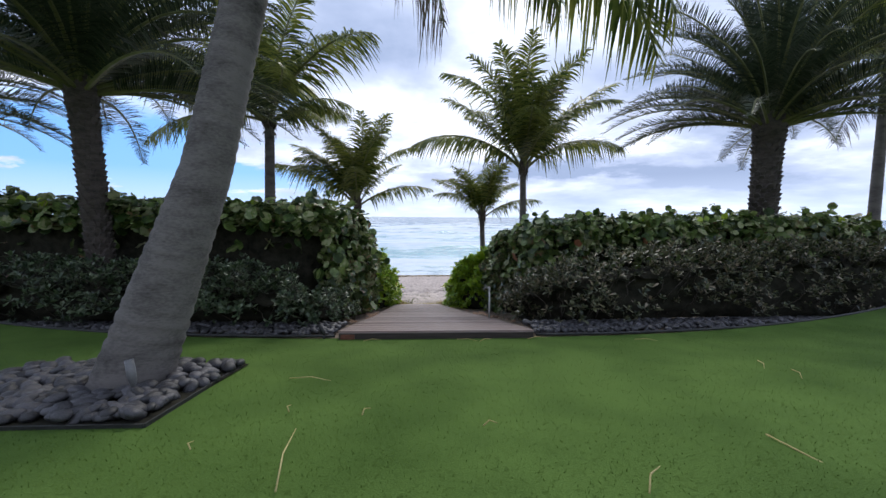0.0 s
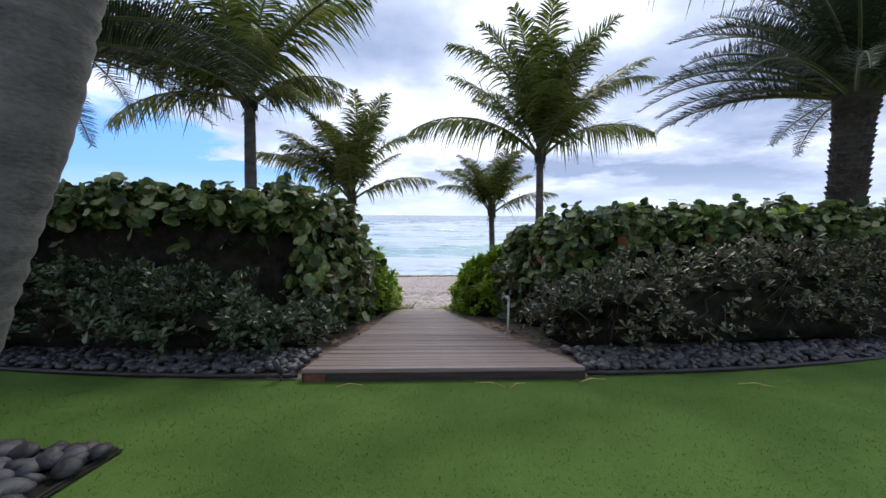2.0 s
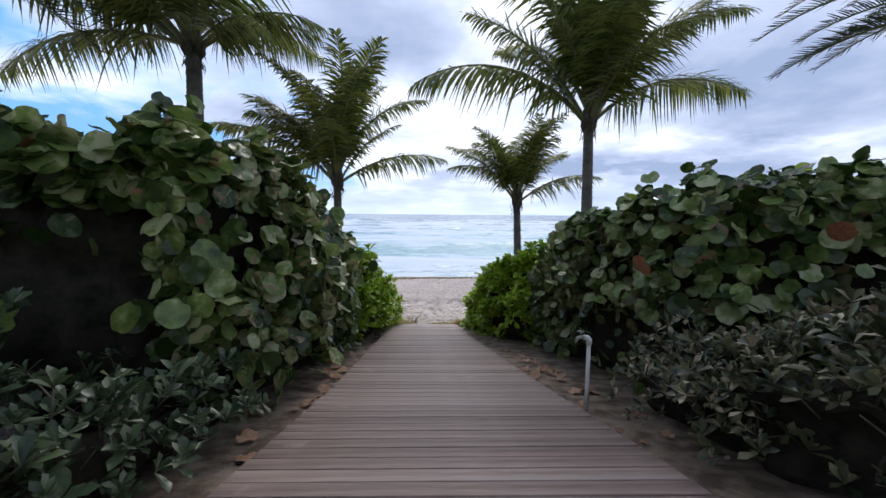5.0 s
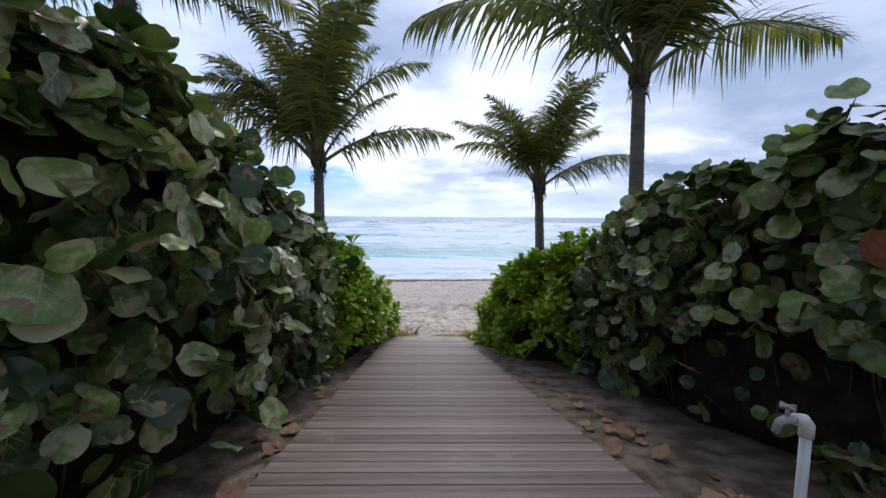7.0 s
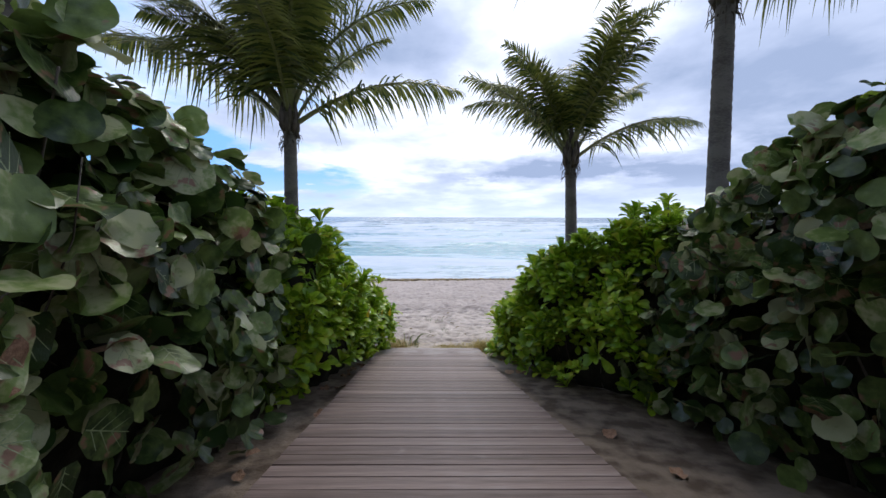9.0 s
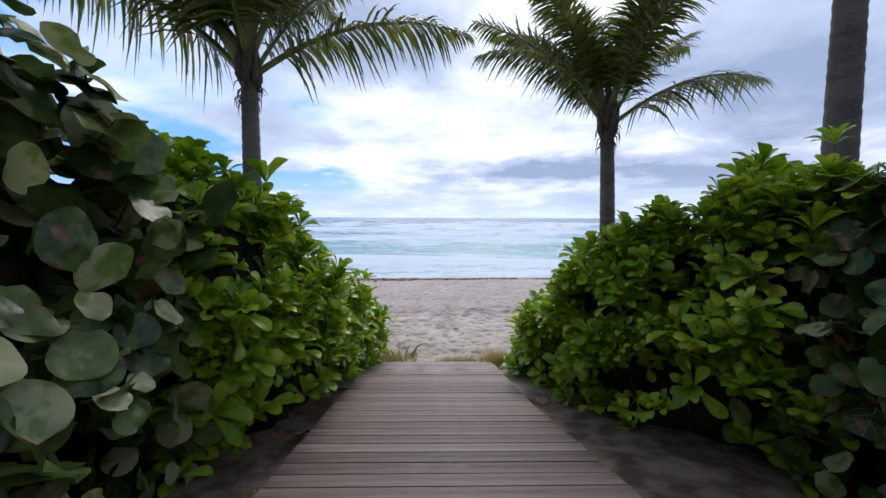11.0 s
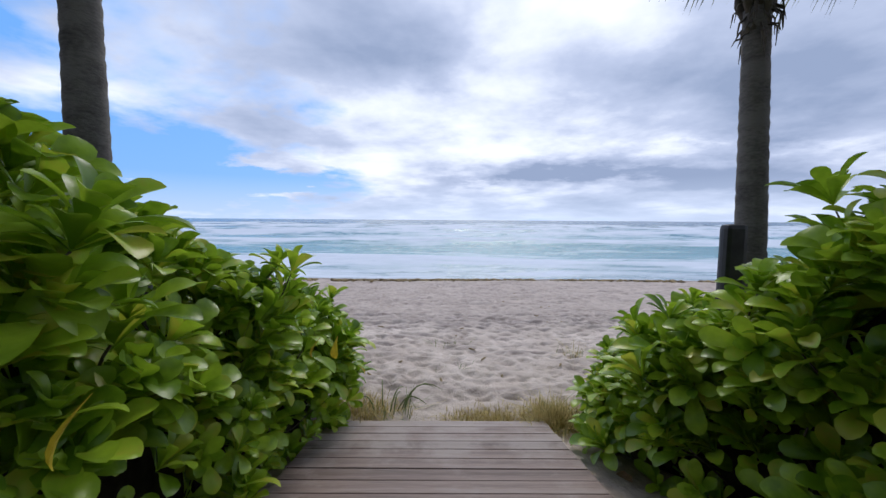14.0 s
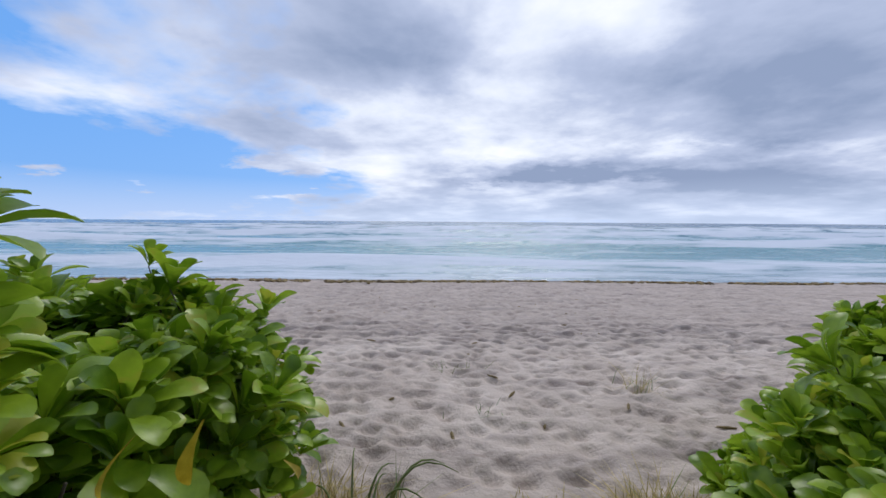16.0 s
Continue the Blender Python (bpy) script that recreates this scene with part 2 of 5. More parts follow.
WEED = material("dried_seaweed", (0.13, 0.09, 0.042), (0.33, 0.245, 0.11), 0.9, 6, 5, 0.8, 40, random_by="island")
YELLOW = material("yellowed_leaf", (0.50, 0.36, 0.02), (0.72, 0.55, 0.05), 0.4, 5, 4, 0.1, 30, translucent=0.3)
UNSEEN_WALL = material("plain_render", (0.42, 0.40, 0.37), (0.56, 0.54, 0.50), 0.9, 1.2, 6, 0.2, 60)


def sand_material():
    m = bpy.data.materials.new("sand_and_soil")
    m.use_nodes = True
    n, l = m.node_tree.nodes, m.node_tree.links
    bsdf = n["Principled BSDF"]
    bsdf.inputs["Roughness"].default_value, bsdf.inputs["Specular IOR Level"].default_value = 0.92, 0.2
    tc = n.new("ShaderNodeTexCoord")

    def noise_at(scale, detail, stretch=(1, 1, 1)):
        mp = n.new("ShaderNodeMapping")
        mp.inputs["Scale"].default_value = stretch
        l.new(tc.outputs["Object"], mp.inputs[0])
        t = n.new("ShaderNodeTexNoise")
        t.inputs["Scale"].default_value, t.inputs["Detail"].default_value = scale, detail
        l.new(mp.outputs[0], t.inputs["Vector"])
        return t.outputs["Fac"]

    def ramp(src, a, b, ca, cb):
        r = n.new("ShaderNodeValToRGB")
        r.color_ramp.elements[0].position, r.color_ramp.elements[0].color = a, (*ca, 1)
        r.color_ramp.elements[1].position, r.color_ramp.elements[1].color = b, (*cb, 1)
        l.new(src, r.inputs[0])
        return r.outputs[0]

    def mix(f, a, b):
        x = n.new("ShaderNodeMix")
        x.data_type = "RGBA"
        l.new(f, x.inputs[0]), l.new(a, x.inputs[6]), l.new(b, x.inputs[7])
        return x.outputs[2]

    soil = ramp(noise_at(5, 9), 0.40, 0.62, (0.10, 0.072, 0.052), (0.24, 0.185, 0.14))
    sand = ramp(noise_at(1.4, 9), 0.3, 0.72, (0.52, 0.432, 0.37), (0.72, 0.62, 0.545))
    sp = n.new("ShaderNodeSeparateXYZ")
    l.new(tc.outputs["Object"], sp.inputs[0])
    # raked and driven strip of damp, coarser sand parallel to the sea
    rough = ramp(noise_at(2.2, 7, (0.5, 1.2, 1)), 0.5, 0.66, (0, 0, 0), (1, 1, 1))
    coarse = ramp(noise_at(7, 7, (0.6, 1.3, 1)), 0.3, 0.7, (0.31, 0.25, 0.22), (0.56, 0.48, 0.43))
    band = n.new("ShaderNodeMapRange")
    band.inputs["From Min"].default_value, band.inputs["From Max"].default_value, band.inputs["To Max"].default_value = 15.6, 16.6, 0.5
    l.new(sp.outputs[1], band.inputs[0])
    sand = mix(rough, sand, coarse)
    sand = mix(band.outputs[0], sand, coarse)
    wet = n.new("ShaderNodeMapRange")
    wet.inputs["From Min"].default_value, wet.inputs["From Max"].default_value = 27.5, 28.4
    l.new(sp.outputs[1], wet.inputs[0])
    wetc = ramp(noise_at(0.8, 5, (0.3, 1, 1)), 0.3, 0.7, (0.25, 0.205, 0.175), (0.31, 0.265, 0.235))
    sand = mix(wet.outputs[0], sand, wetc)
    inland = n.new("ShaderNodeMapRange")
    inland.inputs["From Min"].default_value, inland.inputs["From Max"].default_value = 10.6, 12.6
    edge = n.new("ShaderNodeMath")
    edge.operation = "MULTIPLY_ADD"
    l.new(noise_at(1.7, 5), edge.inputs[0])
    edge.inputs[1].default_value = 1.6
    l.new(sp.outputs[1], edge.inputs[2])
    l.new(edge.outputs[0], inland.inputs[0])
    col = mix(inland.outputs[0], soil, sand)
    l.new(col, bsdf.inputs["Base Color"])
    b = n.new("ShaderNodeBump")
    b.inputs["Strength"].default_value, b.inputs["Distance"].default_value = 0.9, 0.032
    grain = n.new("ShaderNodeMath")
    grain.operation = "MULTIPLY_ADD"
    l.new(noise_at(42, 6), grain.inputs[0])
    grain.inputs[1].default_value = 0.35
    l.new(noise_at(9, 9), grain.inputs[2])
    l.new(grain.outputs[0], b.inputs["Height"])
    l.new(b.outputs[0], bsdf.inputs["Normal"])
    return m


def sea_material():
    m = bpy.data.materials.new("sea_water_and_foam")
    m.use_nodes = True
    n, l = m.node_tree.nodes, m.node_tree.links
    bsdf = n["Principled BSDF"]
    tc = n.new("ShaderNodeTexCoord")

    def noise_at(scale, detail, stretch, rough=0.55):
        mp = n.new("ShaderNodeMapping")
        mp.inputs["Scale"].default_value = stretch
        l.new(tc.outputs["Object"], mp.inputs[0])
        t = n.new("ShaderNodeTexNoise")
        t.inputs["Scale"].default_value, t.inputs["Detail"].default_value, t.inputs["Roughness"].default_value = scale, detail, rough
        l.new(mp.outputs[0], t.inputs["Vector"])
        return t.outputs["Fac"]

    def ramp(src, stops):
        r = n.new("ShaderNodeValToRGB")
        while len(r.color_ramp.elements) < len(stops):
            r.color_ramp.elements.new(0.5)
        for e, (p, c) in zip(r.color_ramp.elements, stops):
            e.position, e.color = p, (*c, 1)
        l.new(src, r.inputs[0])
        return r.outputs[0]

    def scaled(op, a, b):
        x = n.new("ShaderNodeMath")
        x.operation = op
        for i, v in enumerate((a, b)):
            if isinstance(v, (int, float)):
                x.inputs[i].default_value = v
            else:
                l.new(v, x.inputs[i])
        return x.outputs[0]

    sp = n.new("ShaderNodeSeparateXYZ")
    l.new(tc.outputs["Object"], sp.inputs[0])
    off = n.new("ShaderNodeMapRange")          # 0 at the shore, 1 well out
    off.inputs["From Min"].default_value, off.inputs["From Max"].default_value = 30.0, 330.0
    l.new(sp.outputs[1], off.inputs[0])
    body = ramp(off.outputs[0], [(0.0, (0.34, 0.44, 0.50)), (0.035, (0.16, 0.36, 0.42)), (0.07, (0.09, 0.29, 0.33)), (0.2, (0.10, 0.29, 0.37)), (0.5, (0.06, 0.20, 0.28)), (1.0, (0.035, 0.13, 0.21))])
    # foam lies in long broken lines, narrow near the shore and in broad fields further out
    dist = scaled("LOGARITHM", scaled("MAXIMUM", scaled("SUBTRACT", sp.outputs[1], 10.0), 1.0), math.e)
    flat = n.new("ShaderNodeCombineXYZ")
    l.new(scaled("MULTIPLY", sp.outputs[0], 0.05), flat.inputs[0]), l.new(scaled("ADD", scaled("MULTIPLY", dist, 6.5), scaled("MULTIPLY", noise_at(0.03, 4, (1, 1, 1)), 3.0)), flat.inputs[1])
    lines_t = n.new("ShaderNodeTexNoise")
    lines_t.inputs["Scale"].default_value, lines_t.inputs["Detail"].default_value, lines_t.inputs["Roughness"].default_value = 1.0, 8, 0.66
    l.new(flat.outputs[0], lines_t.inputs["Vector"])
    lines = lines_t.outputs["Fac"]
    specks = noise_at(0.42, 7, (0.35, 1.5, 1), 0.7)
    height = scaled("MULTIPLY", scaled("ADD", sp.outputs[2], 3.62), 0.13)
    amount = scaled("ADD", scaled("ADD", scaled("MULTIPLY", lines, 0.6), scaled("MULTIPLY", specks, 0.4)), height)
    fade = ramp(off.outputs[0], [(0.0, (0.06,) * 3), (0.016, (0.085,) * 3), (0.026, (0.14,) * 3), (0.036, (0.04,) * 3), (0.085, (0.035,) * 3), (0.105, (0.095,) * 3), (0.3, (0.095,) * 3), (0.62, (0.07,) * 3), (0.9, (0.0,) * 3)])
    amount = scaled("ADD", amount, fade)
    foam = ramp(amount, [(0.56, (0, 0, 0)), (0.66, (1, 1, 1))])
    mix = n.new("ShaderNodeMix")
    mix.data_type = "RGBA"
    l.new(foam, mix.inputs[0]), l.new(body, mix.inputs[6])
    mix.inputs[7].default_value = (0.66, 0.72, 0.80, 1)
    l.new(mix.outputs[2], bsdf.inputs["Base Color"])
    rr = ramp(foam, [(0.0, (0.22,) * 3), (1.0, (0.8,) * 3)])
    l.new(rr, bsdf.inputs["Roughness"])
    bsdf.inputs["Specular IOR Level"].default_value = 0.35
    b = n.new("ShaderNodeBump")
    b.inputs["Strength"].default_value, b.inputs["Distance"].default_value = 0.8, 0.35
    l.new(noise_at(0.55, 7, (0.5, 1.3, 1), 0.65), b.inputs["Height"])
    l.new(b.outputs[0], bsdf.inputs["Normal"])
    return m


SAND, SEA = sand_material(), sea_material()


# ---------------------------------------------------------------- helpers
def mesh_of(name, verts, faces, mat, smooth=False):
    me = bpy.data.meshes.new(name)
    me.from_pydata([tuple(map(float, v)) for v in verts], [], [tuple(map(int, f)) for f in faces])
    if mat:
        me.materials.append(mat)
    if smooth:
        me.polygons.foreach_set("use_smooth", [True] * len(me.polygons))
    me.update()
    return me


def child(ob, parent, label="", kind=""):
    ob.parent = parent
    return tagged(ob, label=label, kind=kind)


def part(name, bm, mat, parent, label="", smooth=False):
    me = bpy.data.meshes.new(name)
    bm.to_mesh(me)
    bm.free()
    me.materials.append(mat)
    if smooth:
        me.polygons.foreach_set("use_smooth", [True] * len(me.polygons))
    ob = new(name, me)
    if parent:
        child(ob, parent, label)
    elif label:
        tagged(ob, label=label)
    return ob


def box(bm, c, s, bevel=0.0, m=None):
    r = bmesh.ops.create_cube(bm, size=1.0, matrix=(m or Matrix()) @ Matrix.Translation(c) @ Matrix.Diagonal((*s, 1)))
    if bevel:
        es = list({e for v in r["verts"] for e in v.link_edges})
        bmesh.ops.bevel(bm, geom=es, offset=bevel, segments=2, affect="EDGES", profile=0.6)
    return bm


def tube(path, radii, sides=10, cap=True):
    """Rings round a path of points: vertices and faces."""
    pts = [Vector(p) for p in path]
    vs, fs = [], []
    side = None
    for i, p in enumerate(pts):
        d = (pts[min(i + 1, len(pts) - 1)] - pts[max(i - 1, 0)]).normalized()
        if side is None:
            side = d.orthogonal().normalized()
        side = (side - d * side.dot(d)).normalized()
        other = d.cross(side)
        for k in range(sides):
            a = 2 * math.pi * k / sides
            vs.append(p + (side * math.cos(a) + other * math.sin(a)) * radii[i])
    for i in range(len(pts) - 1):
        for k in range(sides):
            a, b = i * sides + k, i * sides + (k + 1) % sides
            fs.append((a, b, b + sides, a + sides))
    if cap:
        fs.append(tuple(range(sides))[::-1])
        fs.append(tuple(range(len(vs) - sides, len(vs))))
    return vs, fs


def joined(chunks):
    vs, fs, n = [], [], 0
    for v, f in chunks:
        vs.extend(v)
        fs.extend(tuple(i + n for i in q) for q in f)
        n += len(v)
    return vs, fs


def basis(normal, spin, tip=None):
    """Rotation matrices (n,3,3) whose z is the normal and x spins round it."""
    z = normal / np.linalg.norm(normal, axis=1, keepdims=True)
    ref = np.where(np.abs(z[:, 2:3]) < 0.9, np.array([[0, 0, 1.0]]), np.array([[1.0, 0, 0]]))
    if tip is not None:
        ref = tip
    x = ref - z * np.sum(ref * z, axis=1, keepdims=True)
    x /= np.linalg.norm(x, axis=1, keepdims=True) + 1e-9
    y = np.cross(z, x)
    c, s = np.cos(spin)[:, None], np.sin(spin)[:, None]
    return np.stack([x * c + y * s, y * c - x * s, z], axis=2)


def scatter(shape, places, turns, sizes):
    """Many copies of one small shape as the vertices and faces of ONE mesh."""
    sv, sf = np.array(shape[0]), shape[1]
    v = np.einsum("nij,kj->nki", turns, sv) * sizes[:, None, None] + places[:, None, :]
    k = len(sv)
    faces = []
    for i in range(len(places)):
        faces.extend(tuple(a + i * k for a in f) for f in sf)
    return v.reshape(-1, 3), faces


def leaf_round(n=9, fold=0.14, wave=0.05):
    """A sea grape leaf: nearly a disc, notched at the stalk, folded along its midrib."""
    vs = [(0, 0, 0), (0.5, 0, 0.03), (0.95, 0, -0.04)]
    up_side, low_side = [], []
    for k in range(1, n):
        a = math.pi * k / n
        x = 0.5 - 0.5 * math.cos(a) * (1.0 if k > 1 else 1.14)
        y = 0.53 * math.sin(a) ** 0.8
        z = fold * y + wave * math.sin(3 * a)
        up_side.append((x, y, z))
        low_side.append((x, -y, z - 0.02 * math.sin(2 * a)))
    base = len(vs)
    vs += up_side + low_side
    u = list(range(base, base + n - 1))
    d = list(range(base + n - 1, base + 2 * n - 2))
    fs = []
    for side, flip in ((u, False), (d, True)):
        ring = [0] + side + [2]
        for a, b in zip(ring, ring[1:]):
            f = (1, b, a)
            fs.append(f if not flip else f[::-1])
    return vs, fs


def leaf_veins():
    """Pale ribs on a round leaf: a midrib and pairs of side veins, as slim raised strips."""
    chunks = []
    for a, e, w in ((( 0, 0), (0.95, 0), 0.016), ((0.1, 0.0), (0.32, 0.36), 0.011), ((0.28, 0), (0.60, 0.40), 0.011), ((0.5, 0), (0.82, 0.28), 0.010),
                    ((0.1, 0.0), (0.32, -0.36), 0.011), ((0.28, 0), (0.60, -0.40), 0.011), ((0.5, 0), (0.82, -0.28), 0.010)):
        d = Vector((e[0] - a[0], e[1] - a[1], 0)).normalized()
        s = Vector((-d.y, d.x, 0)) * w
        pts = []
        for k in (0, 1):
            x, y = (a, e)[k]
            z = 0.035 * (1 - abs(2 * x - 1)) * (1 - abs(y) * 1.6) + 0.14 * abs(y) * 0.95 + 0.03
            p = Vector((x, y, z))
            f = 1.0 if k == 0 else 0.35
            pts += [p - s * f, p + s * f]
        chunks.append(([tuple(p) for p in pts], [(0, 2, 3, 1)]))
    return chunks


def leaf_spoon():
    """A naupaka leaf: spoon-shaped, broad and rounded at the tip, with rolled edges."""
    prof = [(0.0, 0.022, 0.0), (0.22, 0.055, 0.035), (0.45, 0.115, 0.06), (0.66, 0.178, 0.055), (0.84, 0.205, 0.01), (0.95, 0.165, -0.04), (1.01, 0.085, -0.085), (1.03, 0.0, -0.10)]
    vs, fs = [], []
    for x, w, z in prof[:-1]:
        vs += [(x, w, z + w * 0.34), (x, 0, z), (x, -w, z + w * 0.34)]
    vs.append((prof[-1][0], 0, prof[-1][2]))
    for i in range(len(prof) - 2):
        a = 3 * i
        fs += [(a, a + 1, a + 4, a + 3), (a + 1, a + 2, a + 5, a + 4)]
    a = 3 * (len(prof) - 2)
    fs += [(a, a + 1, len(vs) - 1), (a + 1, a + 2, len(vs) - 1)]
    return vs, fs


def leaf_oval():
    return ([(0, 0, 0), (0.3, 0.11, 0.04), (0.3, 0, 0), (0.3, -0.11, 0.04), (0.74, 0.20, 0.05), (0.74, 0, 0), (0.74, -0.20, 0.05), (1, 0, -0.07)],
            [(0, 2, 1), (0, 3, 2), (1, 2, 5, 4), (2, 3, 6, 5), (4, 5, 7), (5, 6, 7)])


ROUND, SPOON, OVAL = leaf_round(), leaf_spoon(), leaf_oval()
rng = np.random.default_rng(7)


# ---------------------------------------------------------------- the lie of the land
DECK_Y0, DECK_Y1, DECK_TOP, DECK_FALL = 1.2, 11.92, 0.12, 0.2015


def deck_z(y):
    return DECK_TOP - DECK_FALL * (y - DECK_Y0)


def deck_left(y):
    return float(np.interp(y, (1.2, 3.0, 4.7, 9.8, 11.9), (-1.60, -1.57, -1.51, -1.61, -1.66)))


def deck_right(y):
    return float(np.interp(y, (1.2, 2.5, 4.7, 9.8, 11.9), (1.25, 1.14, 0.88, 0.38, 0.30)))


def smooth(a, b, t):
    t = min(max((t - a) / (b - a), 0.0), 1.0)
    return t * t * (3 - 2 * t)


def lawn_z(y):
    return 0.13 * (1.2 - y) if y > -6 else 0.936 + 0.03 * (-6 - y)


def edge_y(x):
    """The front edge of the stone beds, a shallow bow."""
    d = max(abs(x + 0.18) - 1.42, 0.0)
    return 1.24 + 0.0275 * d * d if d < 8 else 3.0 + 0.44 * (d - 8) * 0.2


def ground_z(x, y):
    if y < 1.2:
        return lawn_z(y) - 0.06
    slope = deck_z(y) - 0.10
    shelf = 0.0 - 0.04 * (y - 1.2)
    z = shelf + (slope - shelf) * smooth(1.2, 3.4, y)
    if y > 11.3:
        beach = -2.075 - 0.08 * max(y - 12.5, 0.0)
        z = z + (beach - z) * smooth(11.3, 12.3, y)
    if y > 27:
        z = -3.235 - 0.14 * (y - 27)
    return max(z, -8.0)


def footprints(x, y):
    """Trodden sand: overlapping shallow hollows, finest near the walk."""
    if y < 11.9 or y > 30:
        return 0.0
    w = 0.35 * noise.noise((x * 1.7, y * 1.7, 3.0))
    d1 = noise.voronoi((x * 4.0 + w, y * 4.8 - w, 0.5))[0][0]
    d2 = noise.voronoi((x * 7.0 - w, y * 8.0 + w, 2.5))[0][0]
    c = noise.noise((x * 0.8, y * 1.2, 9.0))
    deep = 0.75 + 0.7 * max(noise.noise((x * 1.1, y * 1.1, 6.0)) + 0.2, 0.0)
    k = smooth(11.9, 12.5, y)
    ridge = noise.noise((x * 0.9, y * 5.5, 11.0)) + 0.6 * noise.noise((x * 2.5, y * 9.0, 13.0))
    raked = smooth(15.0, 16.5, y) * 0.062 * ridge
    return k * (-0.080 * deep * (1 - smooth(0.04, 0.62, d1)) - 0.030 * (1 - smooth(0.0, 0.5, d2)) + 0.03 * c + raked)


def sheet(name, xs, ys, zf, mat, keep=None):
    nx = len(xs)
    vs = [(x, y, zf(x, y)) for y in ys for x in xs]
    fs = []
    for j in range(len(ys) - 1):
        for i in range(nx - 1):
            if keep and not keep(0.5 * (xs[i] + xs[i + 1]), 0.5 * (ys[j] + ys[j + 1])):
                continue
            a = j * nx + i
            fs.append((a, a + 1, a + nx + 1, a + nx))
    return new(name, mesh_of(name, vs, fs, mat, True))


def steps(*spans):
    r = []
    for a, b, n in spans:
        r += list(np.linspace(a, b, n, endpoint=False))
    return [float(v) for v in r + [spans[-1][1]]]


ground = sheet("ground", steps((-4500, -60, 6), (-60, -12, 16), (-12, -4.5, 60), (-4.5, 4.5, 300), (4.5, 12, 60), (12, 60, 16), (60, 4500, 6)),
               steps((-60, 1.2, 14), (1.2, 11.8, 50), (11.8, 17.5, 210), (17.5, 30, 150), (30, 60, 6), (60, 4700, 4)),
               lambda x, y: ground_z(x, y) + footprints(x, y), SAND)
tagged(ground, "pale trodden beach sand and brown sandy soil under the hedges", "ground", kind="structure")


def lawn_top(x, y):
    return max(lawn_z(y), 0.0 if y > 1.2 else -9) + 0.012 * noise.noise((x * 0.6, y * 0.6, 0)) * smooth(1.2, 0.4, y)


lx = steps((-40, -9, 12), (-9, 9, 90), (9, 40, 12))
lv, lf = [], []
fr = [1.0 - i / 48 for i in range(49)]
for f in fr:
    for x in lx:
        y1 = edge_y(x)
        y = y1 - (y1 + 16) * (1 - f) ** 1.7
        lv.append((x, y, lawn_top(x, y)))
for j in range(len(fr) - 1):
    for i in range(len(lx) - 1):
        a = j * len(lx) + i
        lf.append((a, a + 1, a + len(lx) + 1, a + len(lx)))
lawn = new("lawn", mesh_of("lawn", lv, lf, TURF, True))
tagged(lawn, "closely mown bright green lawn sloping to the boardwalk", "lawn", kind="structure")

sea_ys = steps((29, 60, 62), (60, 140, 80), (140, 400, 40), (400, 4700, 10))


def sea_z(x, y):
    z = -3.62
    if y < 420:
        k = smooth(30, 44, y) * (1 - smooth(260, 420, y))
        ph = y * 0.21 + 1.6 * noise.noise((x * 0.012, y * 0.02, 0)) + 0.4 * noise.noise((x * 0.05, y * 0.05, 3))
        c = max(math.sin(ph), 0) ** 3
        z += k * (1.15 * c * (0.45 + 0.9 * max(noise.noise((x * 0.02, y * 0.03, 7)) + 0.3, 0)) + 0.12 * noise.noise((x * 0.15, y * 0.4, 5)))
    return z


sea = sheet("sea", steps((-4500, -300, 6), (-300, -60, 30), (-60, 60, 90), (60, 300, 30), (300, 4500, 6)), sea_ys, sea_z, SEA)
tagged(sea, "turquoise grey sea with long lines of white surf", "sea", kind="structure")

# unseen walls added behind and beside the lawn to darken the hedge fronts
bm = bmesh.new()
box(bm, (0, -17.2, 3.6), (36, 0.4, 7.0))
box(bm, (-18, -13, 3.6), (0.4, 8, 7.0))
shade_wall = part("wall_unseen", bm, UNSEEN_WALL, None)
tagged(shade_wall, "unseen plain pale rendered wall added to block light from behind", "wall", kind="structure")


# ---------------------------------------------------------------- hedges
def run_of(path, n):
    """Evenly spaced stations along a plan line: place, outward normal (to the right of the way), length so far."""
    p = np.array(path, float)
    seg = np.linalg.norm(np.diff(p[:, :2], axis=0), axis=1)
    s = np.concatenate([[0], np.cumsum(seg)])
    t = np.linspace(0, s[-1], n)
    q = np.stack([np.interp(t, s, p[:, k]) for k in range(p.shape[1])], axis=1)
    for _ in range(6):
        q[1:-1, :2] = 0.25 * q[:-2, :2] + 0.5 * q[1:-1, :2] + 0.25 * q[2:, :2]
    d = np.gradient(q[:, :2], axis=0)
    d /= np.linalg.norm(d, axis=1, keepdims=True)
    return q, np.stack([d[:, 1], -d[:, 0]], axis=1), t


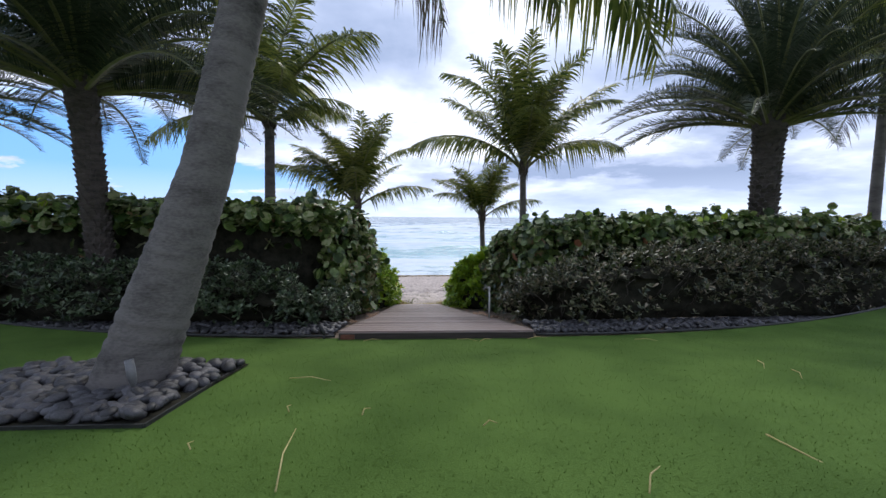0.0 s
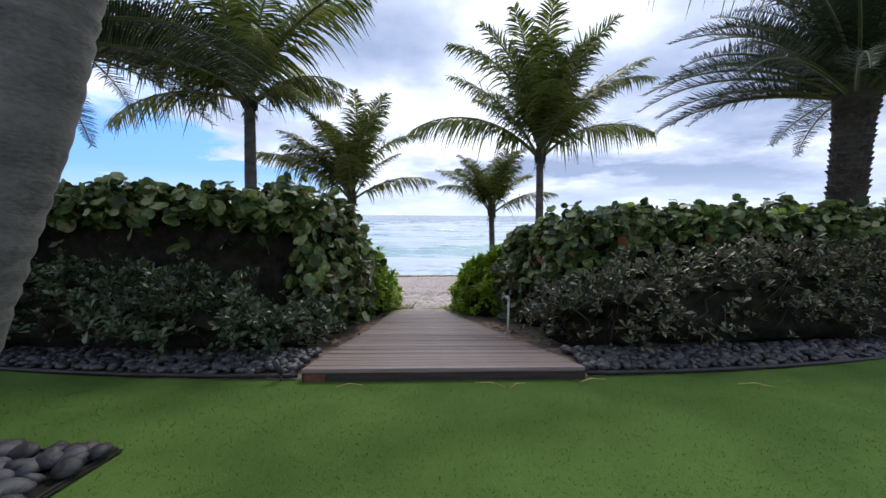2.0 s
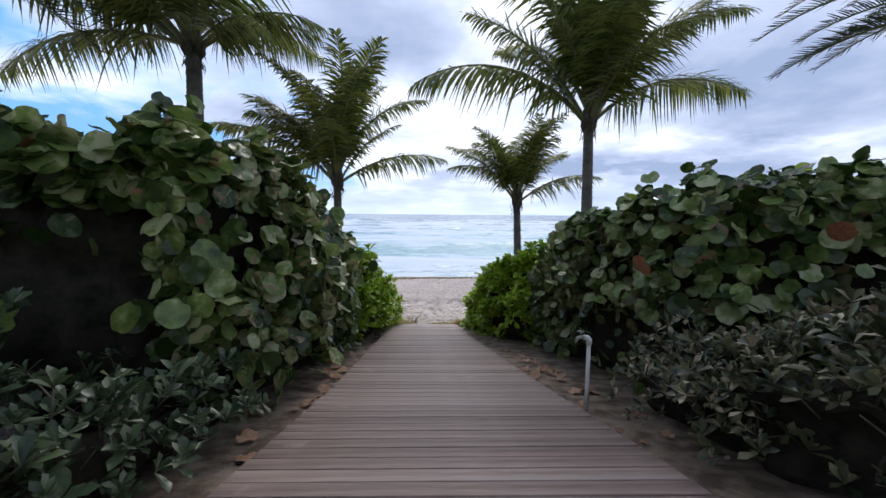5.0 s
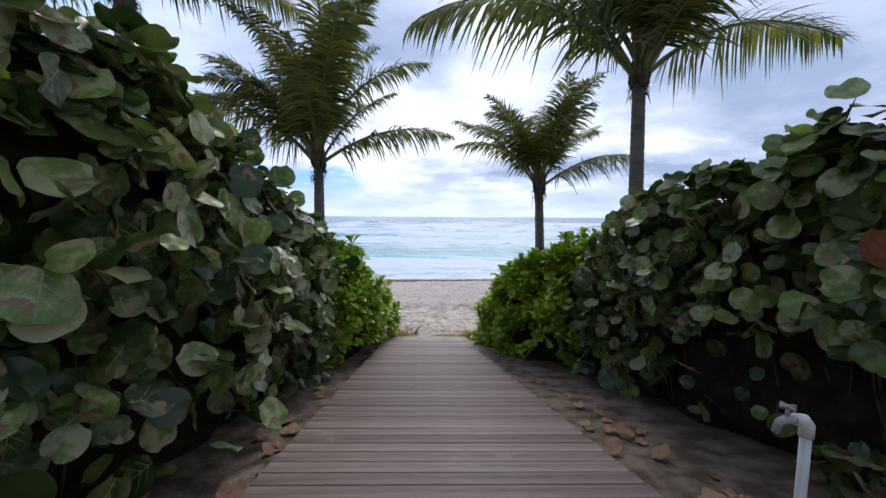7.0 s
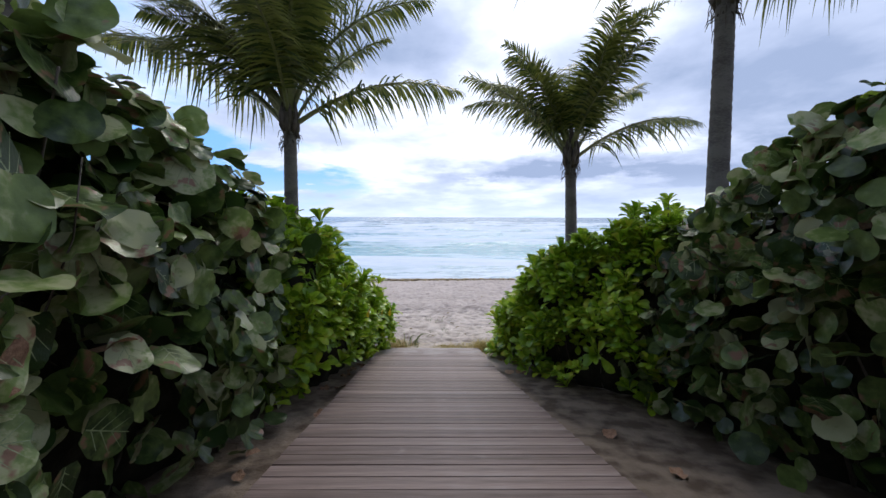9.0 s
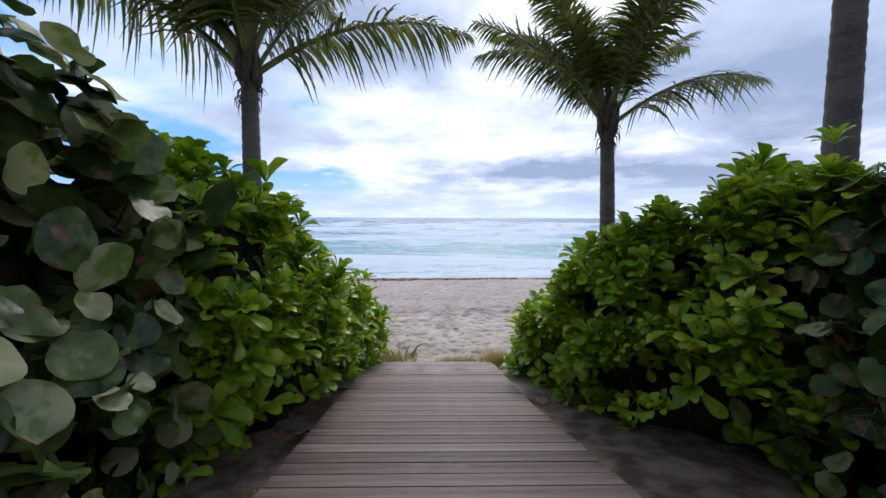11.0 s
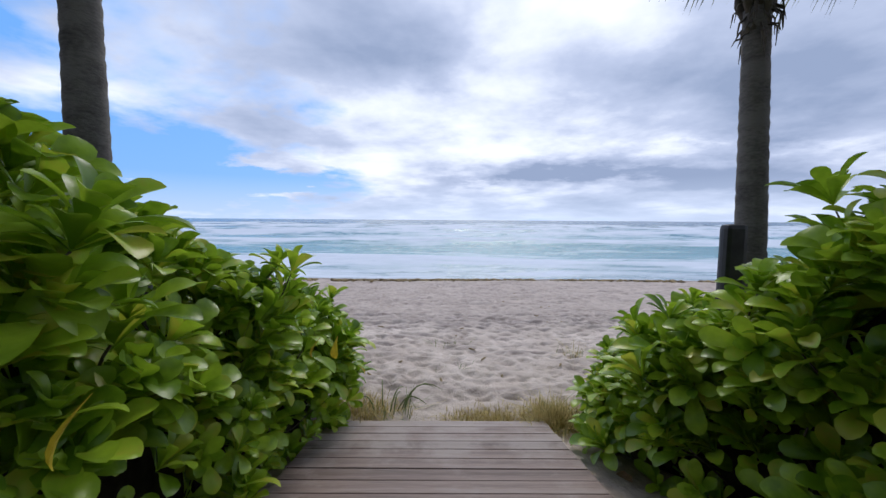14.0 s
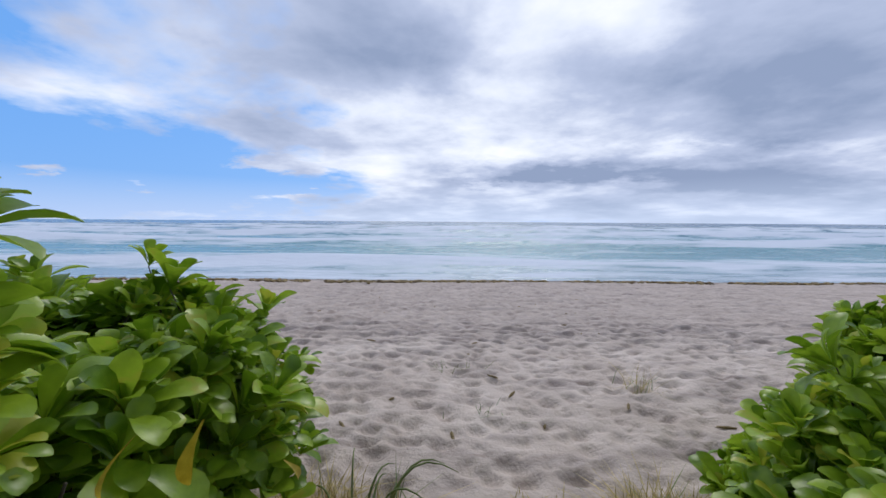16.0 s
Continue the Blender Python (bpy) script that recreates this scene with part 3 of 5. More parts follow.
def hedge_point(q, nrm, v, lump, inset, depth, seed, base=0.0):
    """v runs 0..1 up the face, 1..2 over the top. q: x, y, top."""
    n = len(q)
    g = np.array([ground_z(a[0], a[1]) for a in q]) + base
    top = q[:, 2]
    bulge = np.array([noise.noise((a[0] * 1.3, a[1] * 1.3, b * 1.7 + seed)) for a, b in zip(q, v)])
    bulge += 0.5 * np.array([noise.noise((a[0] * 3.3, a[1] * 3.3, b * 4 + seed)) for a, b in zip(q, v)])
    off = lump * bulge - inset
    face = v <= 1
    r = np.clip((v - 0.72) / 0.28, 0, 1)
    back = np.where(face, 0.16 * r ** 2, 0.16 + (v - 1) * depth)
    under = np.where(face, 0.12 * np.clip(1 - v / 0.35, 0, 1) ** 2, 0)
    z = np.where(face, g + (top - g) * np.where(v < 0.72, v, 0.72 + 0.28 * np.sin(r * math.pi / 2)), top)
    hx = np.where(face, 1 - 0.75 * r, 0.12)
    hz = np.where(face, 0.1 + 0.8 * r, 1.0)
    nn = np.stack([nrm[:, 0] * hx, nrm[:, 1] * hx, hz], axis=1)
    nn /= np.linalg.norm(nn, axis=1, keepdims=True)
    pos = np.stack([q[:, 0] - nrm[:, 0] * (back + under), q[:, 1] - nrm[:, 1] * (back + under), z], axis=1) + nn * off[:, None]
    return pos, nn


def v_all(n, v):
    """The heights of the scattered leaves, with those of the shoots counted as beyond the top."""
    return np.concatenate([v, np.full(max(n - len(v), 0), 9.0)])[:n]


def hedge(name, label, category, path, depth, lump, count, shape, size, mat, seed, tilt=0.8, rosette=0, singles=None, single_mat=None,
          inset=0.2, core_low=0.0, twigs=40, leaf_label="", sparse_low=0.0, low_from=0.0, patchy=0.0, loose=0.1, sprigs=0, sprig_len=0.2, bare=None, upward=False, young=0, stems_at=(1, 59)):
    """A hedge swept along a plan line (x, y, top height), its face on the right-hand side of the line."""
    thing = new(name)
    tagged(thing, label, category)
    local = np.random.default_rng(seed)
    q, nrm, t = run_of(path, 60)
    rows = 26
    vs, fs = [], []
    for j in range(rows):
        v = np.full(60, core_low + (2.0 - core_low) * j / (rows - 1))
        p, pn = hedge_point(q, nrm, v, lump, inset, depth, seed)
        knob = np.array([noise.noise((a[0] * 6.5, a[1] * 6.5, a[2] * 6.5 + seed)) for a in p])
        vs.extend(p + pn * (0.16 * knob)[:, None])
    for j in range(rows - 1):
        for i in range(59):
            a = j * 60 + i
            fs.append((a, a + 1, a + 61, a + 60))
    # dark sheet behind the leaves, standing in for the shaded inside
    core = child(new("shade_core", mesh_of("shade_core", vs, fs, CORE, True)), thing, "dark sheet standing in for the shade inside")
    # leaves
    u = local.uniform(0, 59, count)
    face_share = 0.62
    v = np.where(local.uniform(0, 1, count) < face_share, local.uniform(low_from, 1, count), 1 + local.uniform(0, 1, count) ** 1.4 * 0.95)
    if sparse_low:
        ok = local.uniform(0, 1, count) > sparse_low * np.clip(1 - v / 0.45, 0, 1)
        u, v = u[ok], v[ok]
    if patchy:
        spot = np.array([noise.noise((a * 0.22 + seed, b * 3.1, seed)) for a, b in zip(u, v)])
        ok = local.uniform(0, 1, len(u)) > patchy * (spot < -0.02) * (v < 0.9) * 1.5
        u, v = u[ok], v[ok]
    i0 = np.minimum(u.astype(int), 58)
    w = (u - i0)[:, None]
    qq, nq = q[i0] * (1 - w) + q[i0 + 1] * w, nrm[i0] * (1 - w) + nrm[i0 + 1] * w
    pos, nn = hedge_point(qq, nq, v, lump, 0.0, depth, seed)
    if bare:
        ok = local.uniform(0, 1, len(pos)) > bare(pos, v)
        pos, nn, v = pos[ok], nn[ok], v[ok]
    m = len(pos)
    pos = pos - nn * (local.uniform(0, 1, m) ** 1.6 * (inset * 1.15) - 0.05)[:, None]
    far_out = (local.uniform(0, 1, m) < 0.10) * local.uniform(0, 1, m) * loose
    pos = pos + nn * far_out[:, None]
    chunks = []
    sprig_p, sprig_n = [], []
    for k in range(sprigs):                    # shoots that stand proud of the clipped surface
        i = int(local.integers(0, m))
        if v[i] < 0.45 and local.uniform() < 0.7:
            continue
        d = nn[i] * 0.7 + np.array([0, 0, 0.6]) + local.normal(0, 0.35, 3)
        d /= np.linalg.norm(d)
        ln = sprig_len * local.uniform(0.4, 1.1)
        a = pos[i] - d * 0.12
        e = a + d * (ln + 0.12)
        chunks.append(tube([a, (a + e) / 2 + local.normal(0, 0.012, 3), e], [0.006, 0.005, 0.003], 5))
        for f in ((1.0,) if rosette else np.linspace(0.45, 1.0, 5)):
            sprig_p.append(a + (e - a) * f)
            sprig_n.append(d if rosette else nn[i] + local.normal(0, 0.6, 3) + np.array([0, 0, 0.3]))
    if sprig_p:
        pos, nn = np.concatenate([pos, np.array(sprig_p)]), np.concatenate([nn, np.array(sprig_n)])
        m = len(pos)
    if rosette:
        axis = nn * 0.6 + local.normal(0, 0.32, (m, 3)) + np.array([0, 0, 0.9])
        axis /= np.linalg.norm(axis, axis=1, keepdims=True)
        P, T, S = [], [], []
        frame0 = basis(axis, local.uniform(0, 6.28, m))
        scale = local.uniform(0.62, 1.25, m) * size
        for k in range(rosette):
            a = k * 2.4 + local.normal(0, 0.2, m)
            lift = 0.34 + 1.05 * k / rosette + local.normal(0, 0.16, m)
            d_loc = np.stack([np.cos(a) * np.cos(lift), np.sin(a) * np.cos(lift), np.sin(lift)], axis=1)
            d = np.einsum("nij,nj->ni", frame0, d_loc)
            nz = axis - d * np.sum(axis * d, axis=1, keepdims=True) + 1e-4
            T.append(basis(nz, local.normal(0, 0.15, m), d))
            P.append(pos + axis * (0.02 * k / rosette))
            S.append(scale * local.uniform(0.75, 1.15, m) * (1 - 0.35 * k / rosette))
        P, T, S = np.concatenate(P), np.concatenate(T), np.concatenate(S)
    else:
        nz = nn * 0.8 + local.normal(0, tilt * 0.62, (m, 3)) + np.array([0, 0, 0.2])
        down = np.tile(np.array([[0, 0, -1.0]]), (m, 1)) + local.normal(0, 0.8, (m, 3))
        if upward:
            down = np.tile(np.array([[0, 0, 0.8]]), (m, 1)) + nn * 0.7 + local.normal(0, 0.55, (m, 3))
        P, T, S = pos, basis(nz, local.normal(0, 0.4, m), down), local.uniform(0.6, 1.2, m) * size
    if singles is not None:
        near = np.where(singles(P))[0]
        near = near[local.permutation(len(near))[:280]]
        base = []
        for f, w2 in ((0.14, 0.05), (0.22, 0.08), (0.06, 0.03)):
            lv_, lf_ = leaf_round(9, f, w2)
            vv, vf = joined([(lv_, lf_)] + leaf_veins())
            me = mesh_of("leaf", vv, vf, single_mat or mat, True)
            me.materials.append(VEIN)
            me.polygons.foreach_set("material_index", [0] * len(lf_) + [1] * (len(vf) - len(lf_)))
            base.append(me)
        for k, i in enumerate(near):
            ob = new("leaf", base[k % len(base)])
            ob.matrix_world = Matrix.LocRotScale(Vector(P[i]), Matrix(T[i].tolist()).to_quaternion(), Vector((S[i],) * 3) * 1.12)
            child(ob, thing)
        mask = np.ones(len(P), bool)
        mask[near] = False
        # young bright leaves along the rim and a few withered ones in the face
        lv_, lf_ = leaf_round(9, 0.1, 0.03)
        young_me, old_me = mesh_of("leaf", lv_, lf_, YOUNG, True), mesh_of("leaf", *leaf_round(9, 0.3, 0.1), DEAD, True)
        rim = np.where((v_all(len(P), v) > 0.95) & (v_all(len(P), v) < 1.35))[0]
        for k, i in enumerate(rim[local.permutation(len(rim))[:young]]):
            ob = new("leaf", young_me)
            q_ = basis(np.array([[local.normal(0, 0.5), -1.0, local.normal(0, 0.3)]]), np.array([local.uniform(1.2, 1.9)]))[0]
            ob.matrix_world = Matrix.LocRotScale(Vector(P[i]) + Vector((0, 0, 0.07)), Matrix(q_.tolist()).to_quaternion(), Vector((size * local.uniform(0.6, 0.95),) * 3))
            child(ob, thing, "young yellow-green leaf")
        for k, i in enumerate(near[:18]):
            ob = new("leaf", old_me)
            ob.matrix_world = Matrix.LocRotScale(Vector(P[i]) + Vector((0, 0, -0.06)), Matrix(T[i].tolist()).to_quaternion(), Vector((S[i] * 0.8,) * 3))
            child(ob, thing, "withered brown leaf")
        P, T, S = P[mask], T[mask], S[mask]
    fv, ff = scatter(shape, P, T, S)
    fol = new("foliage", mesh_of("foliage", fv, ff, mat, True))
    child(fol, thing, leaf_label, "stuff")
    # woody stems
    for k in range(twigs):
        i = int(local.integers(*stems_at))
        a, na = q[i], nrm[i]
        g = ground_z(a[0], a[1])
        x0, y0 = a[0] - na[0] * (inset + 0.15), a[1] - na[1] * (inset + 0.15)
        h = (a[2] - g) * local.uniform(0.4, 0.98)
        lean = local.normal(0, 0.06, 2)
        out_by = local.uniform(0.0, inset + 0.17)
        pts, sway = [], local.normal(0, 0.05, 2)
        for f in np.linspace(0, 1, 7):
            sway = sway * 0.7 + local.normal(0, 0.045, 2)
            pts.append((x0 + lean[0] * f * 1.4 + na[0] * out_by * f + sway[0] * f, y0 + lean[1] * f * 1.4 + na[1] * out_by * f + sway[1] * f * 1.8, g + h * f))
        r = local.uniform(0.007, 0.014)
        chunks.append(tube(pts, [r * (1 - 0.65 * k_ / 6) for k_ in range(7)], 5))
    if chunks:
        tv, tf = joined(chunks)
        child(new("stemwork", mesh_of("stemwork", tv, tf, TWIG, True)), thing, "thin grey brown woody stems", "stuff")
    return thing


HEDGE_L = [(-11, 3.75, 2.08), (-7, 3.35, 1.97), (-4.5, 3.1, 1.94), (-2.9, 3.0, 1.94), (-2.1, 3.25, 1.92), (-1.78, 4.2, 1.86), (-1.80, 5.2, 1.68), (-1.87, 6.6, 1.2), (-1.97, 7.8, 0.7), (-2.15, 9.0, 0.2)]
HEDGE_R = [(1.75, 9.2, 0.22), (1.65, 8.0, 0.64), (1.66, 7.0, 1.02), (1.74, 5.8, 1.36), (1.95, 4.6, 1.6), (2.6, 3.75, 1.66), (4.5, 3.75, 1.7), (7, 3.95, 1.74), (11, 4.4, 1.78)]
hedge("sea_grape_hedge", "clipped sea grape hedge with large round green leaves", "hedge", HEDGE_L, 2.4, 0.19, 9400, ROUND, 0.185, GRAPE, 11, tilt=1.1, inset=0.42,
      singles=lambda p: (p[:, 0] > -2.05) & (p[:, 1] > 3.6) & (p[:, 1] < 6.8) & (p[:, 2] < 2.2), single_mat=GRAPE_ONE, sparse_low=0.5, low_from=0.04, twigs=14, stems_at=(37, 59), patchy=0.4, loose=0.05, sprigs=230, sprig_len=0.28, young=34,
      bare=lambda p, v: np.where((p[:, 0] < -2.3) | ((p[:, 0] < -1.95) & (p[:, 1] < 3.3)), 0.95 * (v < 0.80), 0.5 * (v < 0.22) * (p[:, 1] < 6.6) + 0.25 * (v < 0.5)))
hedge_r = hedge("sea_grape_hedge", "sea grape hedge with round leaves, brownish within", "hedge", HEDGE_R, 2.4, 0.19, 9000, ROUND, 0.168, GRAPE, 12, tilt=1.15, inset=0.36,
      singles=lambda p: (p[:, 0] < 2.1) & (p[:, 1] > 4.6) & (p[:, 1] < 8.2), single_mat=GRAPE_ONE, sparse_low=0.55, low_from=0.06, twigs=22, stems_at=(1, 22), patchy=0.3, loose=0.05, sprigs=230, sprig_len=0.24, young=44,
      bare=lambda p, v: np.where(p[:, 0] > 2.4, 0.55 * (v < 0.75), 0.92 * (v < 0.42) * (p[:, 1] < 6.4) + 0.3 * (v < 0.25) * (p[:, 1] >= 6.4)))

RED_LEAF = material("red_orange_leaf", (0.17, 0.055, 0.03), (0.33, 0.14, 0.065), 0.4, 5, 4, 0.2, 20, translucent=0.3)
red_me = mesh_of("leaf", *leaf_round(9, 0.18, 0.06), RED_LEAF, True)
for x, y, z, a, sz in ((1.72, 4.35, 0.86, 200, 0.22), (1.62, 6.9, 0.35, 160, 0.14), (2.9, 3.55, 1.25, 230, 0.17), (4.3, 3.55, 1.3, 190, 0.16)):
    leaf_ob = new("leaf", red_me)
    leaf_ob.matrix_world = pose(x, y, z, 62, 18, a - 110) @ Matrix.Scale(sz, 4)
    child(leaf_ob, hedge_r, "withered red orange leaf")

NAU_L = [(-2.3, 8.2, 0.6), (-1.82, 8.7, 0.38), (-1.7, 9.3, 0.28), (-1.68, 9.9, -0.12), (-1.70, 10.5, -0.52), (-1.70, 10.85, -0.72), (-1.62, 11.3, -1.12), (-1.58, 12.0, -1.2), (-1.74, 12.4, -1.12), (-2.3, 12.7, -1.13), (-3.2, 12.85, -1.12), (-6.5, 13.0, -0.95)]
NAU_R = [(6.5, 13.4, -1.05), (3.5, 13.0, -1.15), (2.3, 12.75, -1.22), (1.65, 12.5, -1.42), (1.07, 12.15, -1.54), (0.66, 11.75, -1.6), (0.64, 11.2, -1.26), (0.70, 10.7, -0.88), (0.82, 10.1, -0.42), (1.02, 9.3, 0.17), (1.33, 8.6, 0.50), (1.88, 8.2, 0.5)]
for path, seed in ((NAU_L, 21), (NAU_R, 22)):
    hedge("naupaka_bush", "dense bright green naupaka bush beside the boardwalk end", "bush", path, 1.6, 0.27, 3500, SPOON, 0.20, NAUPAKA, seed,
          rosette=10, inset=0.30, twigs=110, sparse_low=0.5, loose=0.08, sprigs=240, sprig_len=0.2, patchy=0.5,
          bare=lambda p, v: 0.5 * (v < 0.30) * (p[:, 1] < 11.2) * (p[:, 1] > 8.9) + 0.4 * (v < 0.5) * (p[:, 0] < 0) * (p[:, 1] > 9.2) * (p[:, 1] < 10.4))

LOW_L = [(-11, 2.55, 0.85), (-7, 2.2, 0.85), (-4.5, 1.80, 0.85), (-2.9, 1.60, 0.78), (-2.15, 1.62, 0.58), (-1.80, 2.3, 0.44), (-1.76, 3.6, 0.06)]
LOW_R = [(1.40, 4.3, 0.05), (1.30, 3.3, 0.42), (1.38, 2.5, 0.70), (1.75, 1.78, 0.88), (3.0, 1.85, 1.06), (4.4, 2.2, 1.14), (7, 2.8, 1.2), (11, 3.4, 1.25)]
hedge("low_shrub_border", "low dark green shrubs in front of the hedge", "shrubs", LOW_L, 1.1, 0.14, 1800, OVAL, 0.125, SHRUB, 31, rosette=7, inset=0.40, twigs=60, patchy=0.62, loose=0.05, sprigs=260, sprig_len=0.2, sparse_low=0.95, upward=True)
hedge("low_shrub_border", "low dark green and reddish shrubs before the hedge", "shrubs", LOW_R, 1.1, 0.14, 2100, OVAL, 0.118, RUSSET, 32, rosette=7, inset=0.40, twigs=60, patchy=0.55, loose=0.05, sprigs=260, sprig_len=0.2, sparse_low=0.95, upward=True)


# ---------------------------------------------------------------- palms
def frond_shape(length, rise, droop, pairs, leaf_len, hang, vee, width=0.03, seed=0, stalk=0.16, twist=0.25):
    """One feather leaf along +x: rachis, then leaflets. rise: degrees at its foot; droop: degrees it bends by to its tip."""
    r = random.Random(seed)
    n = 14
    pts, dirs = [Vector((0, 0, 0))], []
    for i in range(n):
        k = (i + 0.5) / n
        a = radians(rise - droop * k ** 1.35)
        d = Vector((math.cos(a), 0.12 * math.sin(k * 3 + seed) * k, math.sin(a))).normalized()
        dirs.append(d)
        pts.append(pts[-1] + d * (length / n))
    stem = tube(pts, [0.034 * (1 - 0.88 * i / n) + 0.003 for i in range(n + 1)], 5)
    vs, fs = [], []
    for i in range(pairs):
        k = stalk + (1 - stalk) * (i + 0.5) / pairs
        f = k * n
        j = min(int(f), n - 1)
        p = pts[j].lerp(pts[j + 1], f - j)
        d = dirs[j]
        upv = Vector((-d.z, 0, d.x))
        sidev = Vector((0, 1, 0))
        ll = leaf_len * (math.sin(min(0.16 + 0.95 * k, 1.08) * math.pi * 0.9) ** 0.55 if k < 0.98 else 0.3) * r.uniform(0.85, 1.1)
        sweep = 0.35 + 0.75 * k
        for sg in (-1, 1):
            a = vee + r.gauss(0, 0.2)
            sag = hang * r.uniform(0.55, 1.4)
            out = (sidev * sg * math.cos(a) + upv * math.sin(a)) * math.cos(sweep * 0.7) + d * math.sin(sweep * 0.7)
            out.normalize()
            ends = [p]
            for s in range(1, 4):
                q = p + out * ll * s / 3
                q.z -= sag * ll * (s / 3) ** 2
                ends.append(q)
            wv = d * width * (0.8 + 0.2 * r.random())
            b = len(vs)
            for s, q in enumerate(ends[:3]):
                ww = wv * (0.55, 1.0, 0.7)[s]
                vs += [q - ww * 0.5, q + ww * 0.5]
            vs.append(ends[3])
            fs += [(b, b + 1, b + 3, b + 2), (b + 2, b + 3, b + 5, b + 4), (b + 4, b + 5, b + 6)]
    return stem, (vs, fs)


def frond_mesh(name, mat, **kw):
    stem, leaves = frond_shape(**kw)
    v, f = joined([stem, leaves])
    me = mesh_of(name, v, f, None)
    me.materials.append(RACHIS)
    me.materials.append(mat)
    k = len(stem[1])
    me.polygons.foreach_set("material_index", [0] * k + [1] * (len(f) - k))
    return me


COCO = [frond_mesh("frond", FROND, length=2.5, rise=r_, droop=d_, pairs=80, leaf_len=0.62, hang=h_, vee=v_, width=0.038, seed=s_)
        for s_, (r_, d_, h_, v_) in enumerate(((82, 52, 0.42, 0.35), (68, 66, 0.55, 0.15), (54, 74, 0.6, 0.05), (36, 68, 0.65, 0.0), (16, 60, 0.55, -0.1), (-8, 55, 0.6, -0.15), (43, 52, 0.62, 0.0), (46, 74, 0.62, -0.05), (63, 42, 0.42, 0.15)))]
COCO_DRY = [frond_mesh("dry_frond", FROND_DRY, length=2.1, rise=-40, droop=48, pairs=36, leaf_len=0.55, hang=0.8, vee=-0.2, width=0.03, seed=9)]
DATE = [frond_mesh("frond", DATE_FROND, length=3.3, rise=r_, droop=d_, pairs=92, leaf_len=0.46, hang=0.16, vee=0.5, width=0.026, seed=20 + s_, stalk=0.1)
        for s_, (r_, d_) in enumerate(((86, 30), (74, 52), (62, 66), (48, 70), (34, 66), (20, 56)))]


def ringed_trunk(path, radii, ring_step, seed, knots=()):
    """A trunk whose rings stand out a little, swollen at the foot."""
    r = random.Random(seed)
    pts, rad = [], []
    path = [Vector(p) for p in path]
    lens = [0.0]
    for a, b in zip(path, path[1:]):
        lens.append(lens[-1] + (b - a).length)
    n = max(int(lens[-1] / ring_step), 6)
    for i in range(n * 3 + 1):
        s = lens[-1] * i / (n * 3)
        x = [float(np.interp(s, lens, [p[k] for p in path])) for k in range(3)]
        base = float(np.interp(s, lens, radii))
        if i % 3 == 0:
            depth = r.uniform(0.25, 1.3)
        rad.append(base * (1 + (0.0, 0.012, -0.036)[i % 3] * depth + r.gauss(0, 0.008)))
        pts.append(x)
    for _ in range(8):
        pts = [pts[0]] + [[0.25 * a[k] + 0.5 * b[k] + 0.25 * c[k] for k in range(3)] for a, b, c in zip(pts, pts[1:], pts[2:])] + [pts[-1]]
    return tube(pts, rad, 20)


